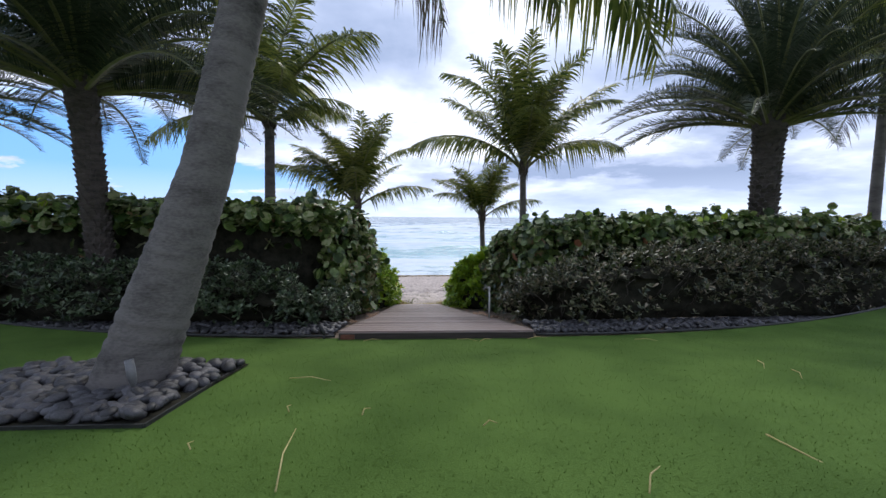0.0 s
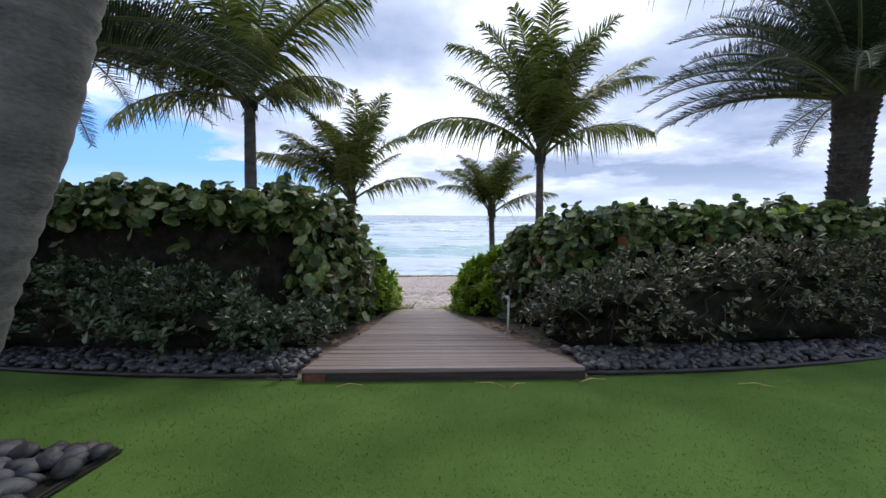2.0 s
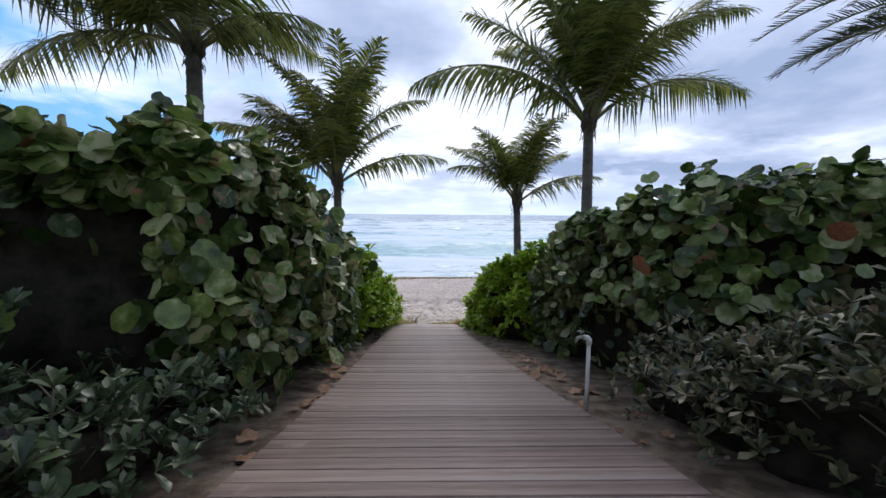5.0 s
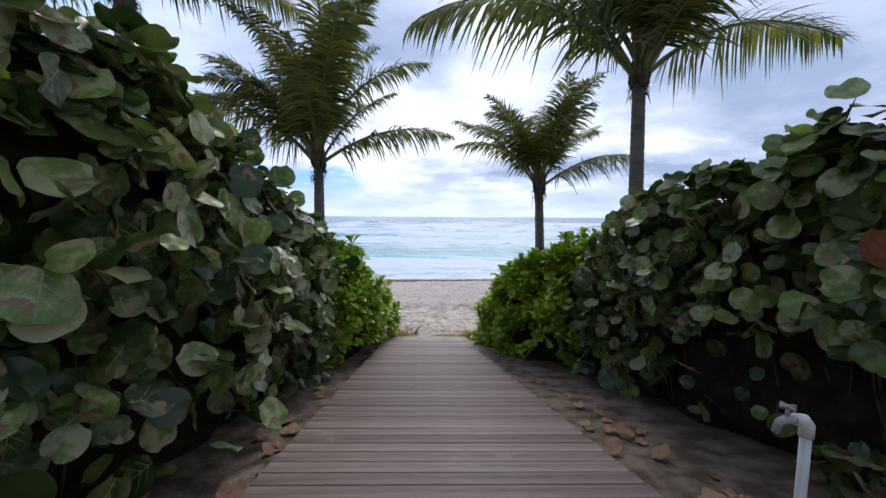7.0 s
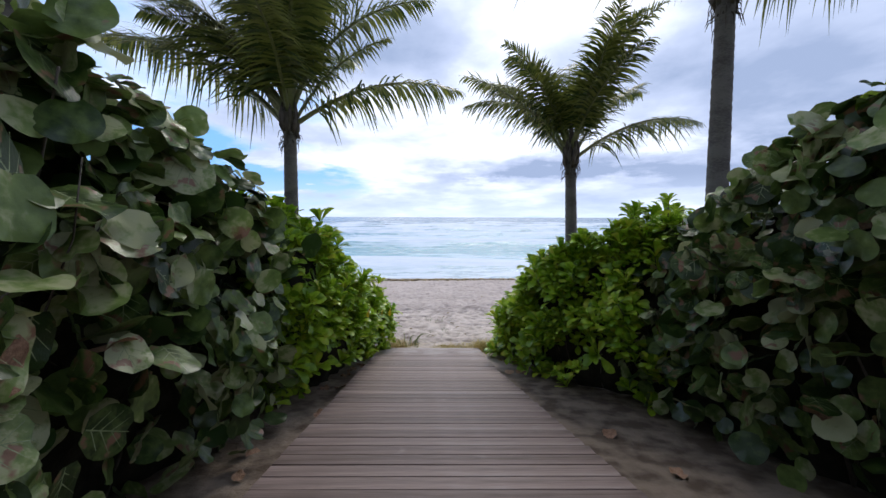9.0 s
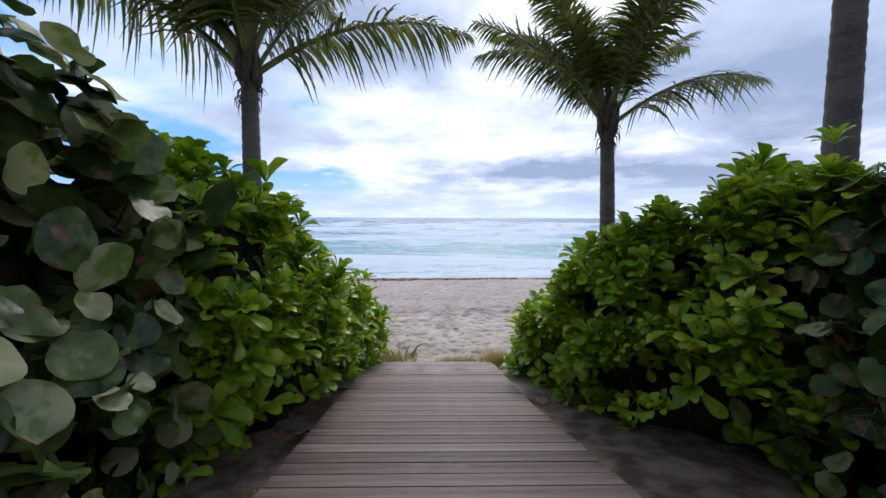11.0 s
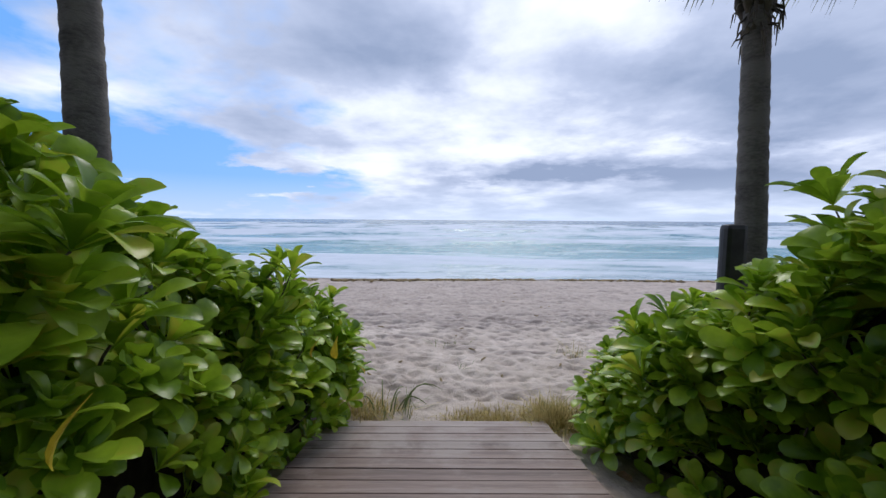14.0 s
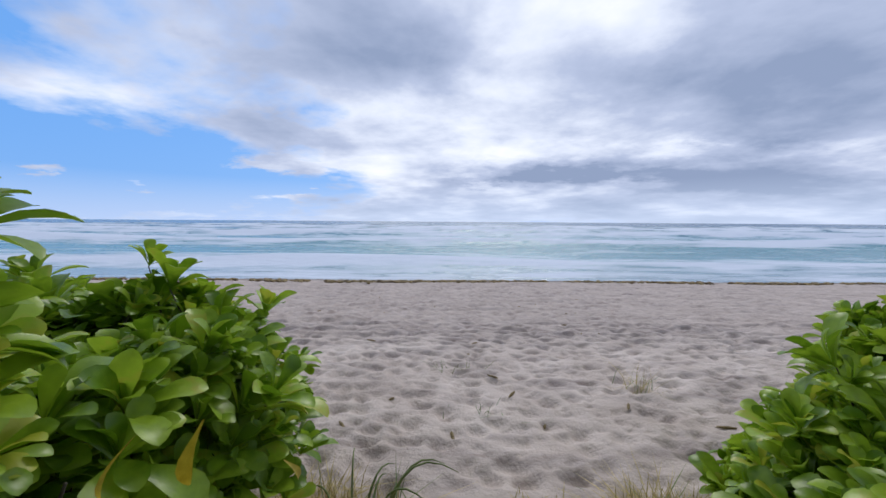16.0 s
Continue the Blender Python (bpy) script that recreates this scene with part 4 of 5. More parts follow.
def coconut_palm(label, foot, neck, radius, crown_scale, fronds, seed, foot_swell=1.2, dry=2, via=None):
    """fronds: (azimuth degrees from +x, kind 0 upright .. 5 hanging, scale)."""
    thing = tagged(new("coconut_palm"), label, "palm tree")
    thing.location = foot
    fv = Vector(foot)
    path = [Vector((0, 0, -0.15))] + ([Vector(via) - fv] if via else []) + [Vector(neck) - fv]
    steps_r = [radius * foot_swell] + ([radius * 1.08] if via else []) + [radius * 0.86]
    v, f = ringed_trunk(path, steps_r, 0.125, seed)
    child(new("trunk", mesh_of("trunk", v, f, BARK, True)), thing, "grey ringed trunk")
    top = Vector(neck) - fv
    r = random.Random(seed)
    chunks = []
    for k in range(14):                       # leaf bases wrapped round the neck
        a = k * 2.4
        d = Vector((math.cos(a), math.sin(a), 0))
        h = 0.018 * k
        p0 = top + d * radius * 0.55 + Vector((0, 0, -0.12 + h))
        p1 = top + d * radius * 1.08 + Vector((0, 0, 0.05 + h))
        p2 = top + d * radius * (1.25 if k < 7 else 0.9) + Vector((0, 0, 0.28 + h))
        chunks.append(tube([p0, p1, p2], [0.02 * crown_scale + 0.012, 0.028 * crown_scale + 0.012, 0.018], 6))
    chunks.append(tube([top - Vector((0, 0, 0.2)), top + Vector((0, 0, 0.3)), top + Vector((0, 0, 0.9 * crown_scale))], [radius * 0.85, radius * 0.6, 0.02], 10))
    for k in range(46):                       # loose fibre and old stalk ends hanging below the leaf bases
        a = r.uniform(0, 2 * math.pi)
        d = Vector((math.cos(a), math.sin(a), 0))
        p0 = top + d * radius * 0.8 + Vector((0, 0, r.uniform(-0.25, 0.12)))
        drop = r.uniform(0.05, 0.17)
        p1 = p0 + d * r.uniform(0.02, 0.09) + Vector((0, 0, -drop * 0.4))
        chunks.append(tube([p0, p1, p1 + d * r.uniform(-0.01, 0.05) + Vector((0, 0, -drop))], [0.010, 0.008, 0.002], 4))
    cv, cf = joined(chunks)
    crown = child(new("crown", mesh_of("crown", cv, cf, TWIG, True)), thing, "fibrous brown leaf bases")
    for a, kind, s in fronds:
        ob = new("frond", COCO[kind])
        m = pose(top.x, top.y, top.z + 0.1 + 0.05 * max(5 - kind, 0) * crown_scale, r.gauss(0, 9), r.gauss(0, 3), a)
        ob.matrix_world = m @ Matrix.Translation((radius * 0.35, 0, 0)) @ Matrix.Scale(crown_scale * s, 4)
        child(ob, crown)
    for k in range(dry):
        ob = new("frond", COCO_DRY[0])
        ob.matrix_world = pose(top.x, top.y, top.z - 0.05, r.gauss(0, 12), 0, r.uniform(0, 360)) @ Matrix.Translation((radius * 0.5, 0, 0)) @ Matrix.Scale(crown_scale * 0.75, 4)
        child(ob, crown, "dry brown hanging frond")
    return thing


def ring_of(seed, plan):
    """plan: (kind, how many); azimuths spread evenly with jitter."""
    r = random.Random(seed)
    out_list = []
    for kind, n in plan:
        a0 = r.uniform(0, 360)
        for i in range(n):
            out_list.append((a0 + 360 * i / n + r.uniform(-16, 16), kind, r.uniform(0.88, 1.12)))
    return out_list


FULL = ((0, 5), (1, 6), (2, 6), (3, 5), (4, 3))
coconut_palm("slender coconut palm with wind-blown green fronds above the hedge", (3.36, 9.7, ground_z(3.4, 9.7)), (3.25, 9.7, 3.4), 0.13, 1.6,
             ring_of(41, ((0, 8), (1, 5))) + [(180, 7, 1.12), (-2, 7, 1.05), (6, 8, 1.15), (172, 8, 1.0), (24, 8, 1.0), (150, 8, 0.9), (-60, 8, 0.9), (-120, 1, 0.9), (-84, 7, 0.8), (-100, 2, 0.85)], 41, dry=0)
coconut_palm("young coconut palm with bright green upright fronds", (-3.19, 11.4, ground_z(-3.1, 11.4)), (-3.14, 11.4, 2.08), 0.125, 1.35,
             ring_of(42, ((0, 9), (1, 5))) + [(3, 6, 0.95), (178, 6, 1.2), (170, 8, 1.1), (190, 8, 0.95), (160, 2, 1.0), (20, 8, 0.75), (-80, 2, 0.8), (-110, 1, 0.9)], 42, dry=0)
coconut_palm("small coconut palm with thin grey trunk near the beach", (2.27, 12.08, ground_z(2.2, 12.1)), (2.11, 12.08, 1.62), 0.118, 1.0,
             ring_of(43, ((0, 8), (1, 5))) + [(2, 6, 1.1), (178, 8, 1.1), (185, 2, 0.95), (12, 8, 0.9), (160, 8, 1.0)], 43, dry=0)
coconut_palm("tall coconut palm with drooping, partly browned fronds", (-5.98, 9.55, ground_z(-5.9, 9.5)), (-5.82, 9.55, 4.85), 0.18, 1.9,
             ring_of(44, ((0, 4), (1, 4), (2, 3))) + [(180, 6, 1.25), (196, 6, 1.2), (166, 6, 1.2), (212, 7, 0.95), (148, 8, 1.0), (186, 4, 0.9), (0, 7, 0.62), (-32, 4, 0.6), (22, 7, 0.66), (50, 7, 0.8), (-70, 7, 0.8), (-110, 6, 0.8)], 44, dry=0)
coconut_palm("thick leaning coconut palm with grey ringed trunk in a stone bed", (-3.0, -0.75, 0.33), (-1.75, 0.35, 6.4), 0.205, 1.9,
             ring_of(45, ((1, 5), (2, 6), (3, 6))) + [(2, 5, 1.14), (-9, 5, 1.05), (7, 5, 0.84)], 45, foot_swell=1.5, via=(-2.48, -0.3, 2.2))
coconut_palm("coconut palm with slender trunk at the garden side", (12.75, 6.2, ground_z(12, 6.2)), (12.65, 6.2, 6.0), 0.13, 1.5, ring_of(46, FULL), 46)


def date_palm(label, foot, neck, radius, scale, seed):
    thing = tagged(new("date_palm"), label, "palm tree")
    thing.location = foot
    fv = Vector(foot)
    top = Vector(neck) - fv
    v, f = tube([(0, 0, -0.1), tuple(top * 0.5), tuple(top)], [radius * 0.85, radius * 0.8, radius * 0.95], 16)
    chunks = [(v, f)]
    r = random.Random(seed)
    rows = int(top.z / 0.105)
    for j in range(rows):                      # cut leaf bases in spirals
        for k in range(9):
            a = (k + (j % 2) * 0.5) * 2 * math.pi / 9 + j * 0.05
            h = (j + 0.5) / rows
            c = top * h
            d = Vector((math.cos(a), math.sin(a), 0))
            rr = radius * (0.78 + 0.14 * max(h - 0.85, 0) / 0.15)
            p = c + d * rr
            s = Vector((-d.y, d.x, 0)) * radius * 0.26
            o = d * radius * r.uniform(0.14, 0.3)
            u = Vector((0, 0, 0.07))
            b = [p - s - u, p + s - u, p + s * 0.7 + u * 0.9, p - s * 0.7 + u * 0.9]
            chunks.append(([*b, p + o + u * 0.9 - s * 0.5, p + o + u * 0.9 + s * 0.5, p + u * 1.3],
                           [(0, 1, 5, 4), (0, 4, 3), (1, 2, 5), (4, 5, 6), (3, 4, 6), (5, 2, 6)]))
    v, f = joined(chunks)
    child(new("trunk", mesh_of("trunk", v, f, BARK_DARK)), thing, "dark trunk patterned with cut leaf bases")
    cv, cf = tube([top - Vector((0, 0, 0.3)), top + Vector((0, 0, 0.25)), top + Vector((0, 0, 0.8))], [radius, radius * 1.1, 0.05], 14)
    crown = child(new("crown", mesh_of("crown", cv, cf, BARK_DARK, True)), thing, "dark fibrous crown shaft")
    n = 96
    for k in range(n):
        h = k / n
        kind = min(int(h * 6), 5)
        ob = new("frond", DATE[5 - kind])
        m = pose(top.x, top.y, top.z + 0.45 * h, r.gauss(0, 10), r.gauss(0, 4), k * 137.5 + r.gauss(0, 8))
        ob.matrix_world = m @ Matrix.Translation((radius * 0.6, 0, 0)) @ Matrix.Scale(scale * r.uniform(0.88, 1.1), 4)
        child(ob, crown)
    return thing


date_palm("dark date palm with dense arching crown behind the hedge", (7.97, 4.75, ground_z(7.9, 4.7)), (7.95, 4.75, 3.95), 0.32, 1.1, 51)
date_palm("date palm with patterned dark trunk and wide crown", (-6.45, 3.25, ground_z(-6.7, 3.2)), (-6.6, 3.2, 3.95), 0.23, 1.15, 52)
date_palm("date palm at the garden's far side behind the hedge", (-12.2, 4.6, ground_z(-12, 4.6)), (-12.2, 4.6, 3.9), 0.27, 1.05, 53)


# ---------------------------------------------------------------- small fixtures
def upright_pipe():
    thing = tagged(new("garden_tap"), "grey-white plastic standpipe with a metal tap beside the boardwalk", "tap")
    x, y = 1.10, 4.15
    g = ground_z(x, y)
    thing.location = (x, y, g)
    h = 0.175 - g
    v, f = tube([(0, 0, -0.05), (0, 0, h * 0.5), (0.0, 0.0, h - 0.06)], [0.020, 0.020, 0.020], 14)
    child(new("pipe", mesh_of("pipe", v, f, PVC, True)), thing)
    v, f = tube([(0, 0, h - 0.07), (0, 0, h - 0.02), (-0.015, 0, h), (-0.05, 0, h + 0.005)], [0.026, 0.026, 0.026, 0.025], 14)
    child(new("elbow", mesh_of("elbow", v, f, PVC, True)), thing)
    v, f = tube([(-0.05, 0, h + 0.003), (-0.085, 0, h + 0.003), (-0.115, -0.0, h - 0.005), (-0.13, 0, h - 0.05)], [0.017, 0.018, 0.015, 0.013], 10)
    tap = child(new("tap_body", mesh_of("tap_body", v, f, BRASS, True)), thing, "tarnished metal tap")
    v, f = joined([tube([(-0.085, 0, h + 0.01), (-0.085, 0, h + 0.055)], [0.007, 0.007], 8), tube([(-0.085, -0.03, h + 0.058), (-0.085, 0.03, h + 0.058)], [0.008, 0.008], 8),
                   tube([(-0.115, 0, h + 0.058), (-0.055, 0, h + 0.058)], [0.008, 0.008], 8)])
    child(new("tap_handle", mesh_of("tap_handle", v, f, BRASS, True)), tap)


upright_pipe()


def spot_lamp(label, x, y, z, h, aim=0.1, mat=None, look_of="slim grey bullet-shaped lamp head"):
    thing = tagged(new("garden_spotlight"), label, "garden light")
    thing.location = (x, y, z)
    v, f = tube([(0, 0, -0.08), (0, 0, h * 0.32)], [0.013, 0.013], 8)
    child(new("stake", mesh_of("stake", v, f, BLACK, True)), thing)
    v, f = tube([(0, 0, h * 0.28), (0.0, 0, h * 0.4), (-aim * 0.3, 0, h * 0.55), (-aim, 0, h), (-aim, 0, h * 0.97)], [0.016, 0.026, 0.031, 0.030, 0.024], 14)
    child(new("lamp_head", mesh_of("lamp_head", v, f, mat or LAMP_GREY, True)), thing, look_of)


spot_lamp("slim grey bullet spotlight on a stake among the stones", -2.64, -1.15, lawn_z(-1.15) + 0.03, 0.30, 0.02)
spot_lamp("small dark path light at the boardwalk corner", -1.80, 1.21, 0.0, 0.21, 0.06, BLACK, "black bullet-shaped lamp head")


def speaker_post(label, x, y, h):
    thing = tagged(new("black_post"), label, "post")
    g = ground_z(x, y)
    thing.location = (x, y, g)
    bm = box(bmesh.new(), (0, 0, h / 2), (0.19, 0.11, h), 0.04)
    part("post_body", bm, BLACK, thing)


speaker_post("rounded black post beside the palm trunk at the beach", 1.88, 11.88, -0.25 - ground_z(1.88, 11.88))
speaker_post("rounded black post beside the young palm at the beach", -2.68, 11.15, -0.2 - ground_z(-2.68, 11.15))


# ---------------------------------------------------------------- stones, litter, grass
def pebble_mesh(k):
    bm = bmesh.new()
    bmesh.ops.create_icosphere(bm, subdivisions=2 if k < 4 else 1, radius=1.0)
    for v in bm.verts:
        n = noise.noise(v.co * 0.9 + Vector((k * 3.1, 0, 0)))
        v.co *= 1 + 0.22 * n
        v.co.x *= 1.25
        v.co.z *= 0.62
    return bm


def pebble_arrays(k):
    bm = pebble_mesh(k)
    v = [tuple(a.co) for a in bm.verts]
    bm.verts.index_update()
    f = [tuple(a.index for a in q.verts) for q in bm.faces]
    bm.free()
    return v, f


def strip_of_stones(name, label, x0, x1, n, seed):
    r = np.random.default_rng(seed)
    x = r.uniform(x0, x1, n)
    y = np.array([edge_y(a) for a in x]) + 0.06 + r.uniform(0, 1, n) * (0.75 + 0.02 * np.abs(x))
    size = r.uniform(0.030, 0.062, n)
    z = np.array([ground_z(a, b) for a, b in zip(x, y)]) + 0.03 + r.uniform(0, 0.05, n)
    T = basis(np.stack([r.normal(0, 0.3, n), r.normal(0, 0.3, n), np.ones(n)], axis=1), r.uniform(0, 6.28, n))
    chunks = []
    for k in range(3):
        m = np.arange(n) % 3 == k
        vv, ff = scatter(pebble_arrays(4 + k), np.stack([x, y, z], axis=1)[m], T[m], size[m])
        chunks.append((list(vv), ff))
    v, f = joined(chunks)
    ob = new(name, mesh_of(name, v, f, PEBBLE, True))
    tagged(ob, label, "stones", kind="stuff")
    return ob


strip_of_stones("stone_border", "strip of dark rounded river stones edging the lawn", -11, -1.68, 2100, 61)
strip_of_stones("stone_border", "strip of dark rounded river stones under the shrubs", 1.34, 11, 2200, 62)


def edging(name, x0, x1):
    xs = np.linspace(x0, x1, 40)
    v, f = tube([(x, edge_y(x) + 0.02, max(ground_z(x, edge_y(x)), -0.02) + 0.03) for x in xs], [0.022] * 40, 6)
    tagged(new(name, mesh_of(name, v, f, EDGING, True)), "thin black edging strip between lawn and stones", "edging", kind="structure")


edging("trim_edging_1", -11, -1.66)
edging("trim_edging_2", 1.3, 11)

BED = (-4.35, -2.19, -1.66, -0.14)         # x0, x1, y0, y1
bed = tagged(new("stone_bed"), "square bed of dark grey river stones round the leaning palm", "stone bed")
bm = bmesh.new()
for (ax, ay), (bx, by) in (((BED[0], BED[2]), (BED[1], BED[2])), ((BED[1], BED[2]), (BED[1] - 0.08, BED[3])), ((BED[1] - 0.08, BED[3]), (BED[0], BED[3])), ((BED[0], BED[3]), (BED[0], BED[2]))):
    a, b = Vector((ax, ay, lawn_z(ay) + 0.01)), Vector((bx, by, lawn_z(by) + 0.01))
    d = b - a
    m = Matrix.Translation((a + b) / 2) @ d.to_track_quat("X", "Z").to_matrix().to_4x4()
    box(bm, (0, 0, -0.012), (d.length, 0.014, 0.06), 0.0, m)
part("edging", bm, EDGING, bed, "thin black edging strip")
bv = [(x, y, lawn_z(y) + 0.016) for y in np.linspace(BED[2], BED[3], 6) for x in np.linspace(BED[0], BED[1] - 0.03, 6)]
bf = [(j * 6 + i, j * 6 + i + 1, j * 6 + i + 7, j * 6 + i + 6) for j in range(5) for i in range(5)]
child(new("soil", mesh_of("soil", bv, bf, CORE)), bed)
PEBBLES = []
for k in range(4):
    bm = pebble_mesh(k)
    me = bpy.data.meshes.new("stone")
    bm.to_mesh(me)
    bm.free()
    me.materials.append(PEBBLE_ONE)
    me.polygons.foreach_set("use_smooth", [True] * len(me.polygons))
    PEBBLES.append(me)
r = random.Random(5)
count = 0
for i in range(1500):
    if count >= 430:
        break
    x, y = r.uniform(BED[0] + 0.05, BED[1] - 0.07), r.uniform(BED[2] + 0.05, BED[3] - 0.05)
    if (x + 3.0) ** 2 + (y + 0.75) ** 2 < 0.33 ** 2:
        continue
    ob = new("stone", PEBBLES[count % 4])
    s = r.uniform(0.036, 0.072)
    ob.matrix_world = pose(x, y, lawn_z(y) + 0.035 + r.uniform(0, 0.045), r.gauss(0, 14), r.gauss(0, 14), r.uniform(0, 360)) @ Matrix.Scale(s, 4)
    child(ob, bed)
    count += 1


def blades(name, label, category, xs, ys, zs, length, width, mat, seed, lean=0.5, parent=None):
    r = np.random.default_rng(seed)
    n = len(xs)
    shape = ([(-0.5, 0, 0), (0.5, 0, 0), (0.35, 0.12, 0.55), (-0.35, 0.12, 0.55), (0, 0.4, 1.0)], [(0, 1, 2, 3), (3, 2, 4)])
    sv = np.array(shape[0])
    h = length * r.uniform(0.6, 1.2, n)
    a = r.uniform(0, 6.28, n)
    k = r.normal(0, lean, n)
    P = np.stack([xs, ys, zs], axis=1)
    loc = np.zeros((n, 5, 3))
    loc[:, :, 0] = sv[None, :, 0] * width
    loc[:, :, 1] = (sv[None, :, 1] + sv[None, :, 2] * k[:, None]) * h[:, None]
    loc[:, :, 2] = sv[None, :, 2] * h[:, None] / np.sqrt(1 + k[:, None] ** 2)
    c, s = np.cos(a)[:, None], np.sin(a)[:, None]
    v = np.stack([loc[:, :, 0] * c - loc[:, :, 1] * s, loc[:, :, 0] * s + loc[:, :, 1] * c, loc[:, :, 2]], axis=2) + P[:, None, :]
    faces = []
    for i in range(n):
        b = i * 5
        faces += [(b, b + 1, b + 2, b + 3), (b + 3, b + 2, b + 4)]
    ob = new(name, mesh_of(name, v.reshape(-1, 3), faces, mat))
    return tagged(ob, label, category, kind="stuff")


N = 80000
gx, gy = rng.uniform(-6.5, 7.5, N), -4.6 + rng.uniform(0, 1, N) ** 1.0 * 6.3
ok = np.array([(y < edge_y(x) - 0.01) and not (BED[0] < x < BED[1] and BED[2] < y < BED[3]) for x, y in zip(gx, gy)])
gx, gy = gx[ok], gy[ok]
blades("grass", "short mown green grass blades of the lawn", "grass", gx, gy, np.array([lawn_top(x, y) for x, y in zip(gx, gy)]), 0.013, 0.0045, BLADE, 71, 2.2)

# beach grass and straw at the end of the boardwalk
for cx, cy, n, mat, hh, sx in ((-1.38, 12.15, 520, STRAW, 0.16, 0.16), (-1.05, 12.1, 26, GREEN_BLADE, 0.26, 0.12), (-0.2, 12.02, 1300, STRAW, 0.075, 0.2), (0.44, 12.0, 1300, STRAW, 0.19, 0.13), (0.5, 12.05, 90, GREEN_BLADE, 0.2, 0.1), (1.3, 14.0, 26, STRAW, 0.3, 0.06), (1.34, 13.95, 14, GREEN_BLADE, 0.2, 0.08), (-0.55, 14.6, 16, GREEN_BLADE, 0.2, 0.2), (-0.35, 13.4, 14, GREEN_BLADE, 0.14, 0.15)):
    xs, ys = rng.normal(cx, sx, n), rng.normal(cy, 0.09, n)
    blades("beach_grass", "tuft of dry and green grass in the sand", "grass", xs, ys, np.array([ground_z(a, b) + footprints(a, b) - 0.01 for a, b in zip(xs, ys)]), hh, 0.0075, mat, int(n) + int(cx * 10), 1.2)

# fallen leaves, sticks
fold_leaf = mesh_of("fallen_leaf", np.array(leaf_round(9, 0.35, 0.12)[0]), leaf_round(9, 0.35, 0.12)[1], DEAD, True)
flat_leaf = mesh_of("fallen_leaf", np.array(leaf_round(9, 0.12, 0.06)[0]), leaf_round(9, 0.12, 0.06)[1], DEAD, True)
r = random.Random(8)
for k in range(66):
    y = r.uniform(2.2, 11.6) if k % 4 else r.uniform(4.6, 6.6)
    x = (deck_left(y) - r.uniform(0.02, 0.34)) if k % 2 else deck_right(y) + r.uniform(0.03, 0.62)
    ob = new("fallen_leaf", fold_leaf if k % 3 else flat_leaf)
    ob.matrix_world = pose(x, y, ground_z(x, y) + 0.02, r.gauss(0, 12), r.gauss(0, 12), r.uniform(0, 360)) @ Matrix.Scale(r.uniform(0.07, 0.16), 4)
    tagged(ob, "curled brown fallen leaf lying on the soil", "leaf", "fallen leaves")
for x, y, ln, a in ((-1.04, -2.43, 0.52, 99), (0.68, -2.52, 0.24, 47), (1.76, -1.98, 0.62, -87), (3.33, -0.63, 0.24, -118), (3.3, -0.28, 0.25, -120), (-0.79, -1.57, 0.1, 60), (-1.68, -2.01, 0.08, 110), (-1.32, -1.49, 0.1, 100), (0.03, -1.78, 0.1, 15),
                    (-1.6, -0.7, 0.4, -10), (0.1, 1.02, 0.3, -20), (-1.2, 0.95, 0.25, 5), (1.1, 1.0, 0.3, 10), (0.4, 0.85, 0.2, 30), (2.6, 0.9, 0.3, -15)):
    v, f = tube([(0, 0, 0.012), (ln * 0.5, 0.02, 0.03), (ln, 0, 0.014)], [0.005, 0.0045, 0.002], 5)
    ob = new("straw_stick", mesh_of("straw_stick", v, f, STRAW, True))
    ob.matrix_world = pose(x, y, lawn_z(y) + 0.012, 0, 0, a)
    tagged(ob, "pale dry leaflet lying on the lawn", "leaf", "dry leaflets on the lawn")

# a line of dried seaweed along the beach
n = 2600
wx = rng.uniform(-45, 45, n)
wy = 27.0 + 0.5 * np.sin(wx * 0.35) + rng.normal(0, 0.16, n) + 0.02 * wx
keep = np.array([noise.noise((a * 0.55, 0, 2)) > -0.28 for a in wx])
wx, wy = wx[keep], wy[keep]
wz = np.array([ground_z(a, b) for a, b in zip(wx, wy)]) + 0.02
T = basis(np.stack([rng.normal(0, 0.3, len(wx)), rng.normal(0, 0.3, len(wx)), np.ones(len(wx))], axis=1), rng.uniform(0, 6.28, len(wx)))
v, f = scatter(pebble_arrays(5), np.stack([wx, wy, wz], axis=1), T, rng.uniform(0.04, 0.13, len(wx)))
tagged(new("seaweed_line", mesh_of("seaweed_line", v, f, WEED)), "line of brown dried seaweed washed up on the sand", "seaweed", kind="stuff")
r = random.Random(12)
for k in range(40):
    y = 13.0 + 9 * r.random() ** 1.3
    x = r.uniform(-4, 5)
    bm = pebble_mesh(5)
    ob = part("driftwood_bit", bm, WEED, None)
    ob.matrix_world = pose(x, y, ground_z(x, y) + footprints(x, y) + 0.01, 0, 0, r.uniform(0, 360)) @ Matrix.Diagonal((r.uniform(0.02, 0.07), 0.015, 0.02, 1))
    tagged(ob, "small dark bit of driftwood on the sand", "driftwood", "driftwood on the sand")

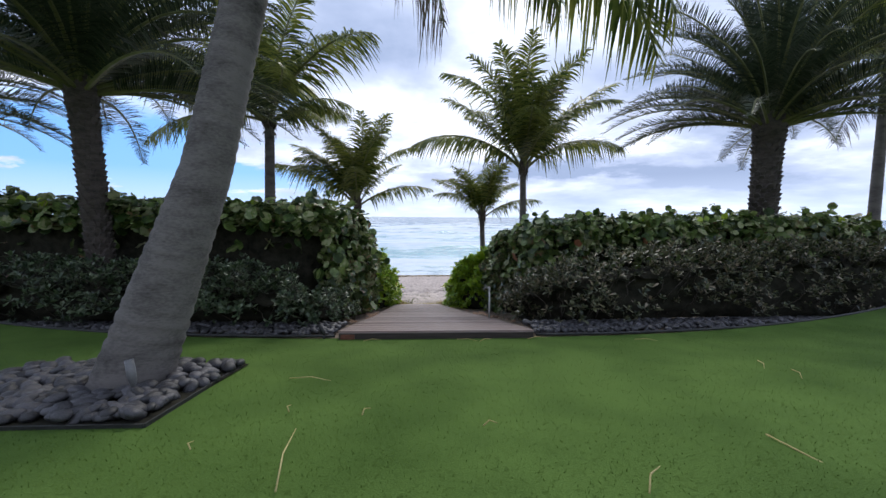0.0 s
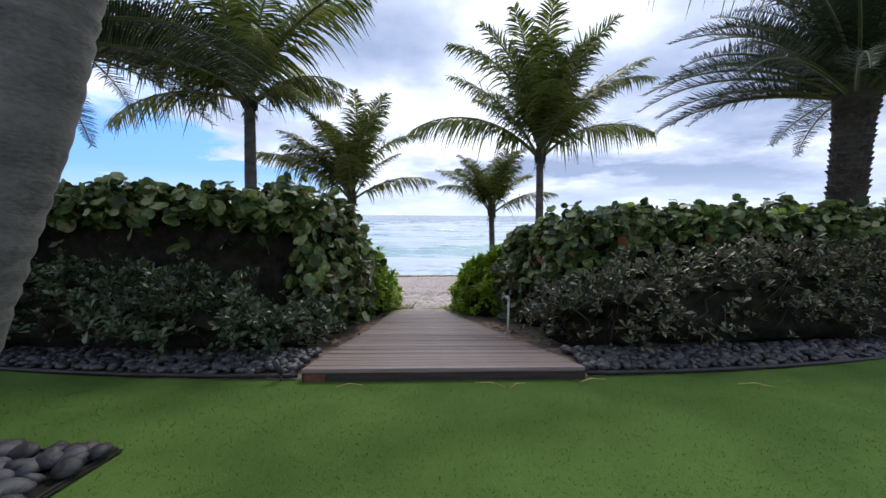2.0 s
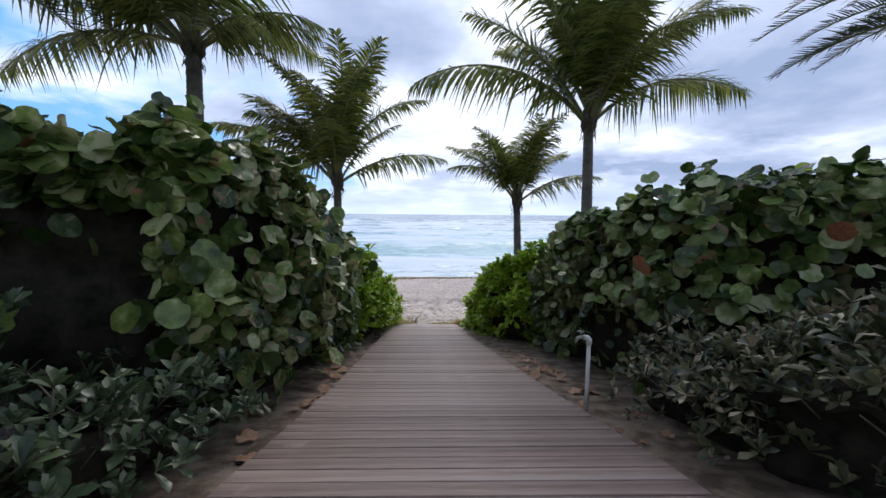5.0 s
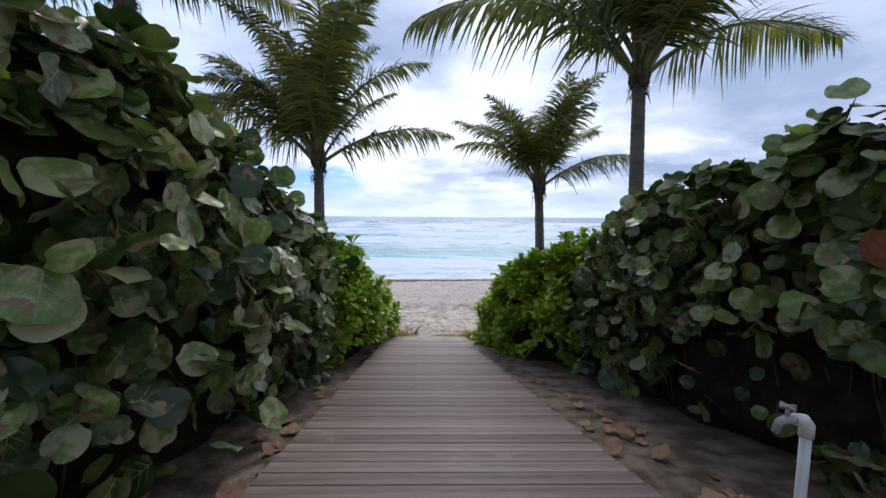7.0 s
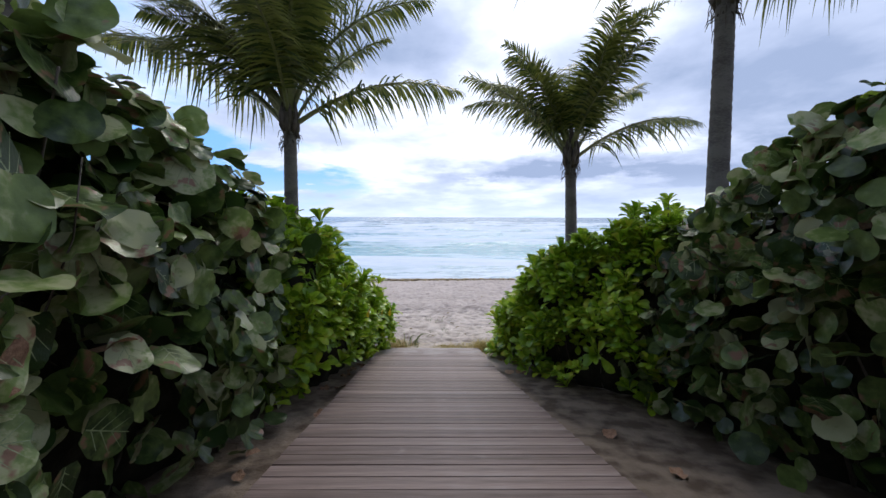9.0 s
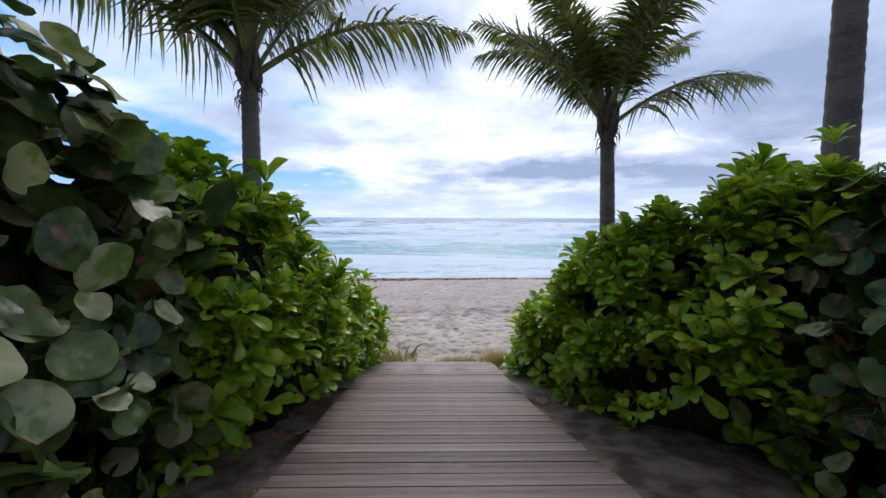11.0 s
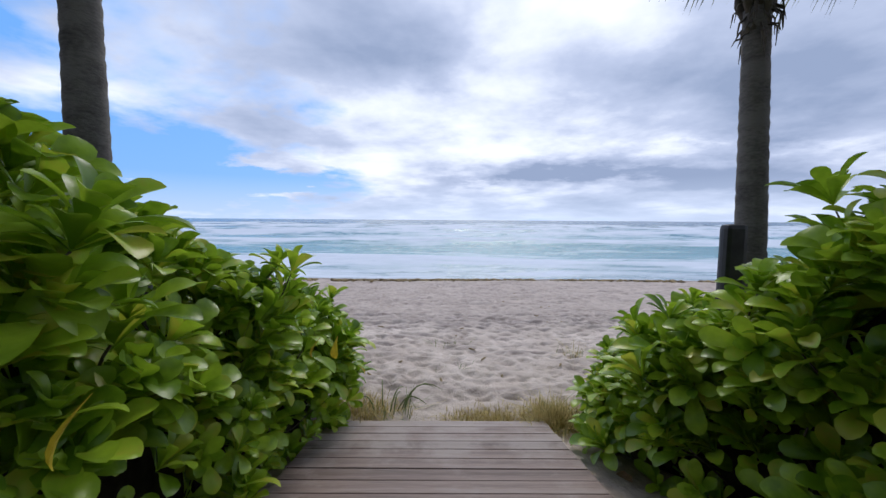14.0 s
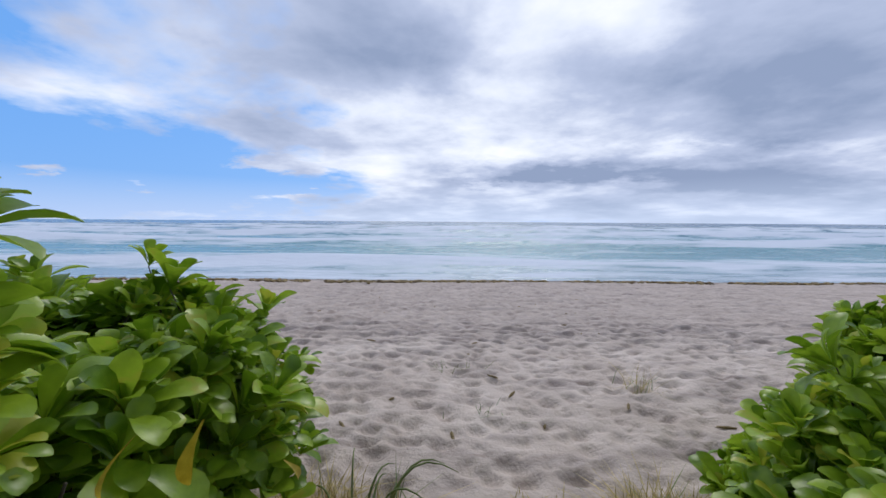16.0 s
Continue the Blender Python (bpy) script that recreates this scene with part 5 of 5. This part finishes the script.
# a few long arching blades by the last board
for k, (x, y, a, ln) in enumerate(((-1.02, 12.2, 12, 0.42), (-1.0, 12.24, 30, 0.36), (-1.06, 12.2, -15, 0.3), (-1.12, 12.15, 65, 0.3), (-1.2, 12.2, 100, 0.34), (-1.08, 12.1, 80, 0.26), (-1.25, 12.1, 140, 0.24))):
    pts = [(ln * f * (0.55 + 0.45 * f), 0, ln * 0.62 * math.sin(f * 2.4)) for f in np.linspace(0, 1, 7)]
    v, f = tube(pts, [0.006, 0.0075, 0.007, 0.006, 0.005, 0.004, 0.0015], 4)
    ob = new("long_grass_blade", mesh_of("long_grass_blade", v, f, GREEN_BLADE, True))
    ob.matrix_world = pose(x, y, ground_z(x, y) + footprints(x, y) - 0.01, 0, 0, a)
    tagged(ob, "long arching green grass blade in the sand", "grass", "long grass blades")

# yellowed leaves hanging in the bushes
spoon_me = mesh_of("yellow_leaf", SPOON[0], SPOON[1], YELLOW, True)
for x, y, z, a, sz in ((-1.37, 9.45, -0.60, 250, 0.14), (-1.36, 11.25, -1.05, 270, 0.15), (-1.44, 11.12, -1.02, 230, 0.13), (-1.30, 11.6, -1.4, 20, 0.10)):
    ob = new("yellow_leaf", spoon_me)
    ob.matrix_world = pose(x, y, z, 20, 55, a) @ Matrix.Scale(sz, 4)
    tagged(ob, "yellowed hanging leaf caught in the naupaka bush", "leaf", "yellowed leaves")

# ---------------------------------------------------------------- the boardwalk, board by board
deck = tagged(new("boardwalk"), "weathered grey-brown wooden boardwalk sloping down to the beach", "boardwalk")
PITCH = 0.1508
n_boards = int((DECK_Y1 - DECK_Y0) / PITCH)
bm = box(bmesh.new(), (0, 0, 0), (1.0, 0.1425, 0.034), 0.005)
board_me = bpy.data.meshes.new("board")
bm.to_mesh(board_me)
bm.free()
board_me.materials.append(PLANK)
tilt = -math.degrees(math.atan(DECK_FALL))
r = random.Random(3)
for i in range(n_boards):
    y = DECK_Y0 + (i + 0.5) * PITCH
    a, b = deck_left(y) - r.uniform(0, 0.012), deck_right(y) + r.uniform(0, 0.012)
    ob = new("board", board_me)
    ob.matrix_world = pose((a + b) / 2, y, deck_z(y) - 0.017 + r.gauss(0, 0.0012), tilt + r.gauss(0, 0.25), r.gauss(0, 0.06), r.gauss(0, 0.08)) @ Matrix.Diagonal((b - a, 1, 1, 1))
    child(ob, deck)
for k, off in enumerate((0.1, 0.5, 0.88)):
    bm = bmesh.new()
    y0, y1 = DECK_Y0 + 0.02, DECK_Y1 - 0.05
    p0 = Vector((deck_left(y0) + off * (deck_right(y0) - deck_left(y0)), y0, deck_z(y0) - 0.10))
    p1 = Vector((deck_left(y1) + off * (deck_right(y1) - deck_left(y1)), y1, deck_z(y1) - 0.10))
    d = p1 - p0
    box(bm, (0, 0, 0), (d.length, 0.045, 0.125), 0.003, Matrix.Translation((p0 + p1) / 2) @ d.to_track_quat("X", "Z").to_matrix().to_4x4())
    part("joist", bm, FASCIA, deck, "dark bearer under the boards")
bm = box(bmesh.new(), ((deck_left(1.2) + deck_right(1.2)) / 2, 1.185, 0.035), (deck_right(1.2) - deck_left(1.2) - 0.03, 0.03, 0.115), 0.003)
part("front_board", bm, FASCIA, deck, "front board with its shadow put into the dark colour")
bm = box(bmesh.new(), (deck_left(1.2) + 0.14, 1.178, 0.03), (0.2, 0.03, 0.09), 0.004)
part("corner_block", bm, REDDISH, deck, "red-brown block under the corner")
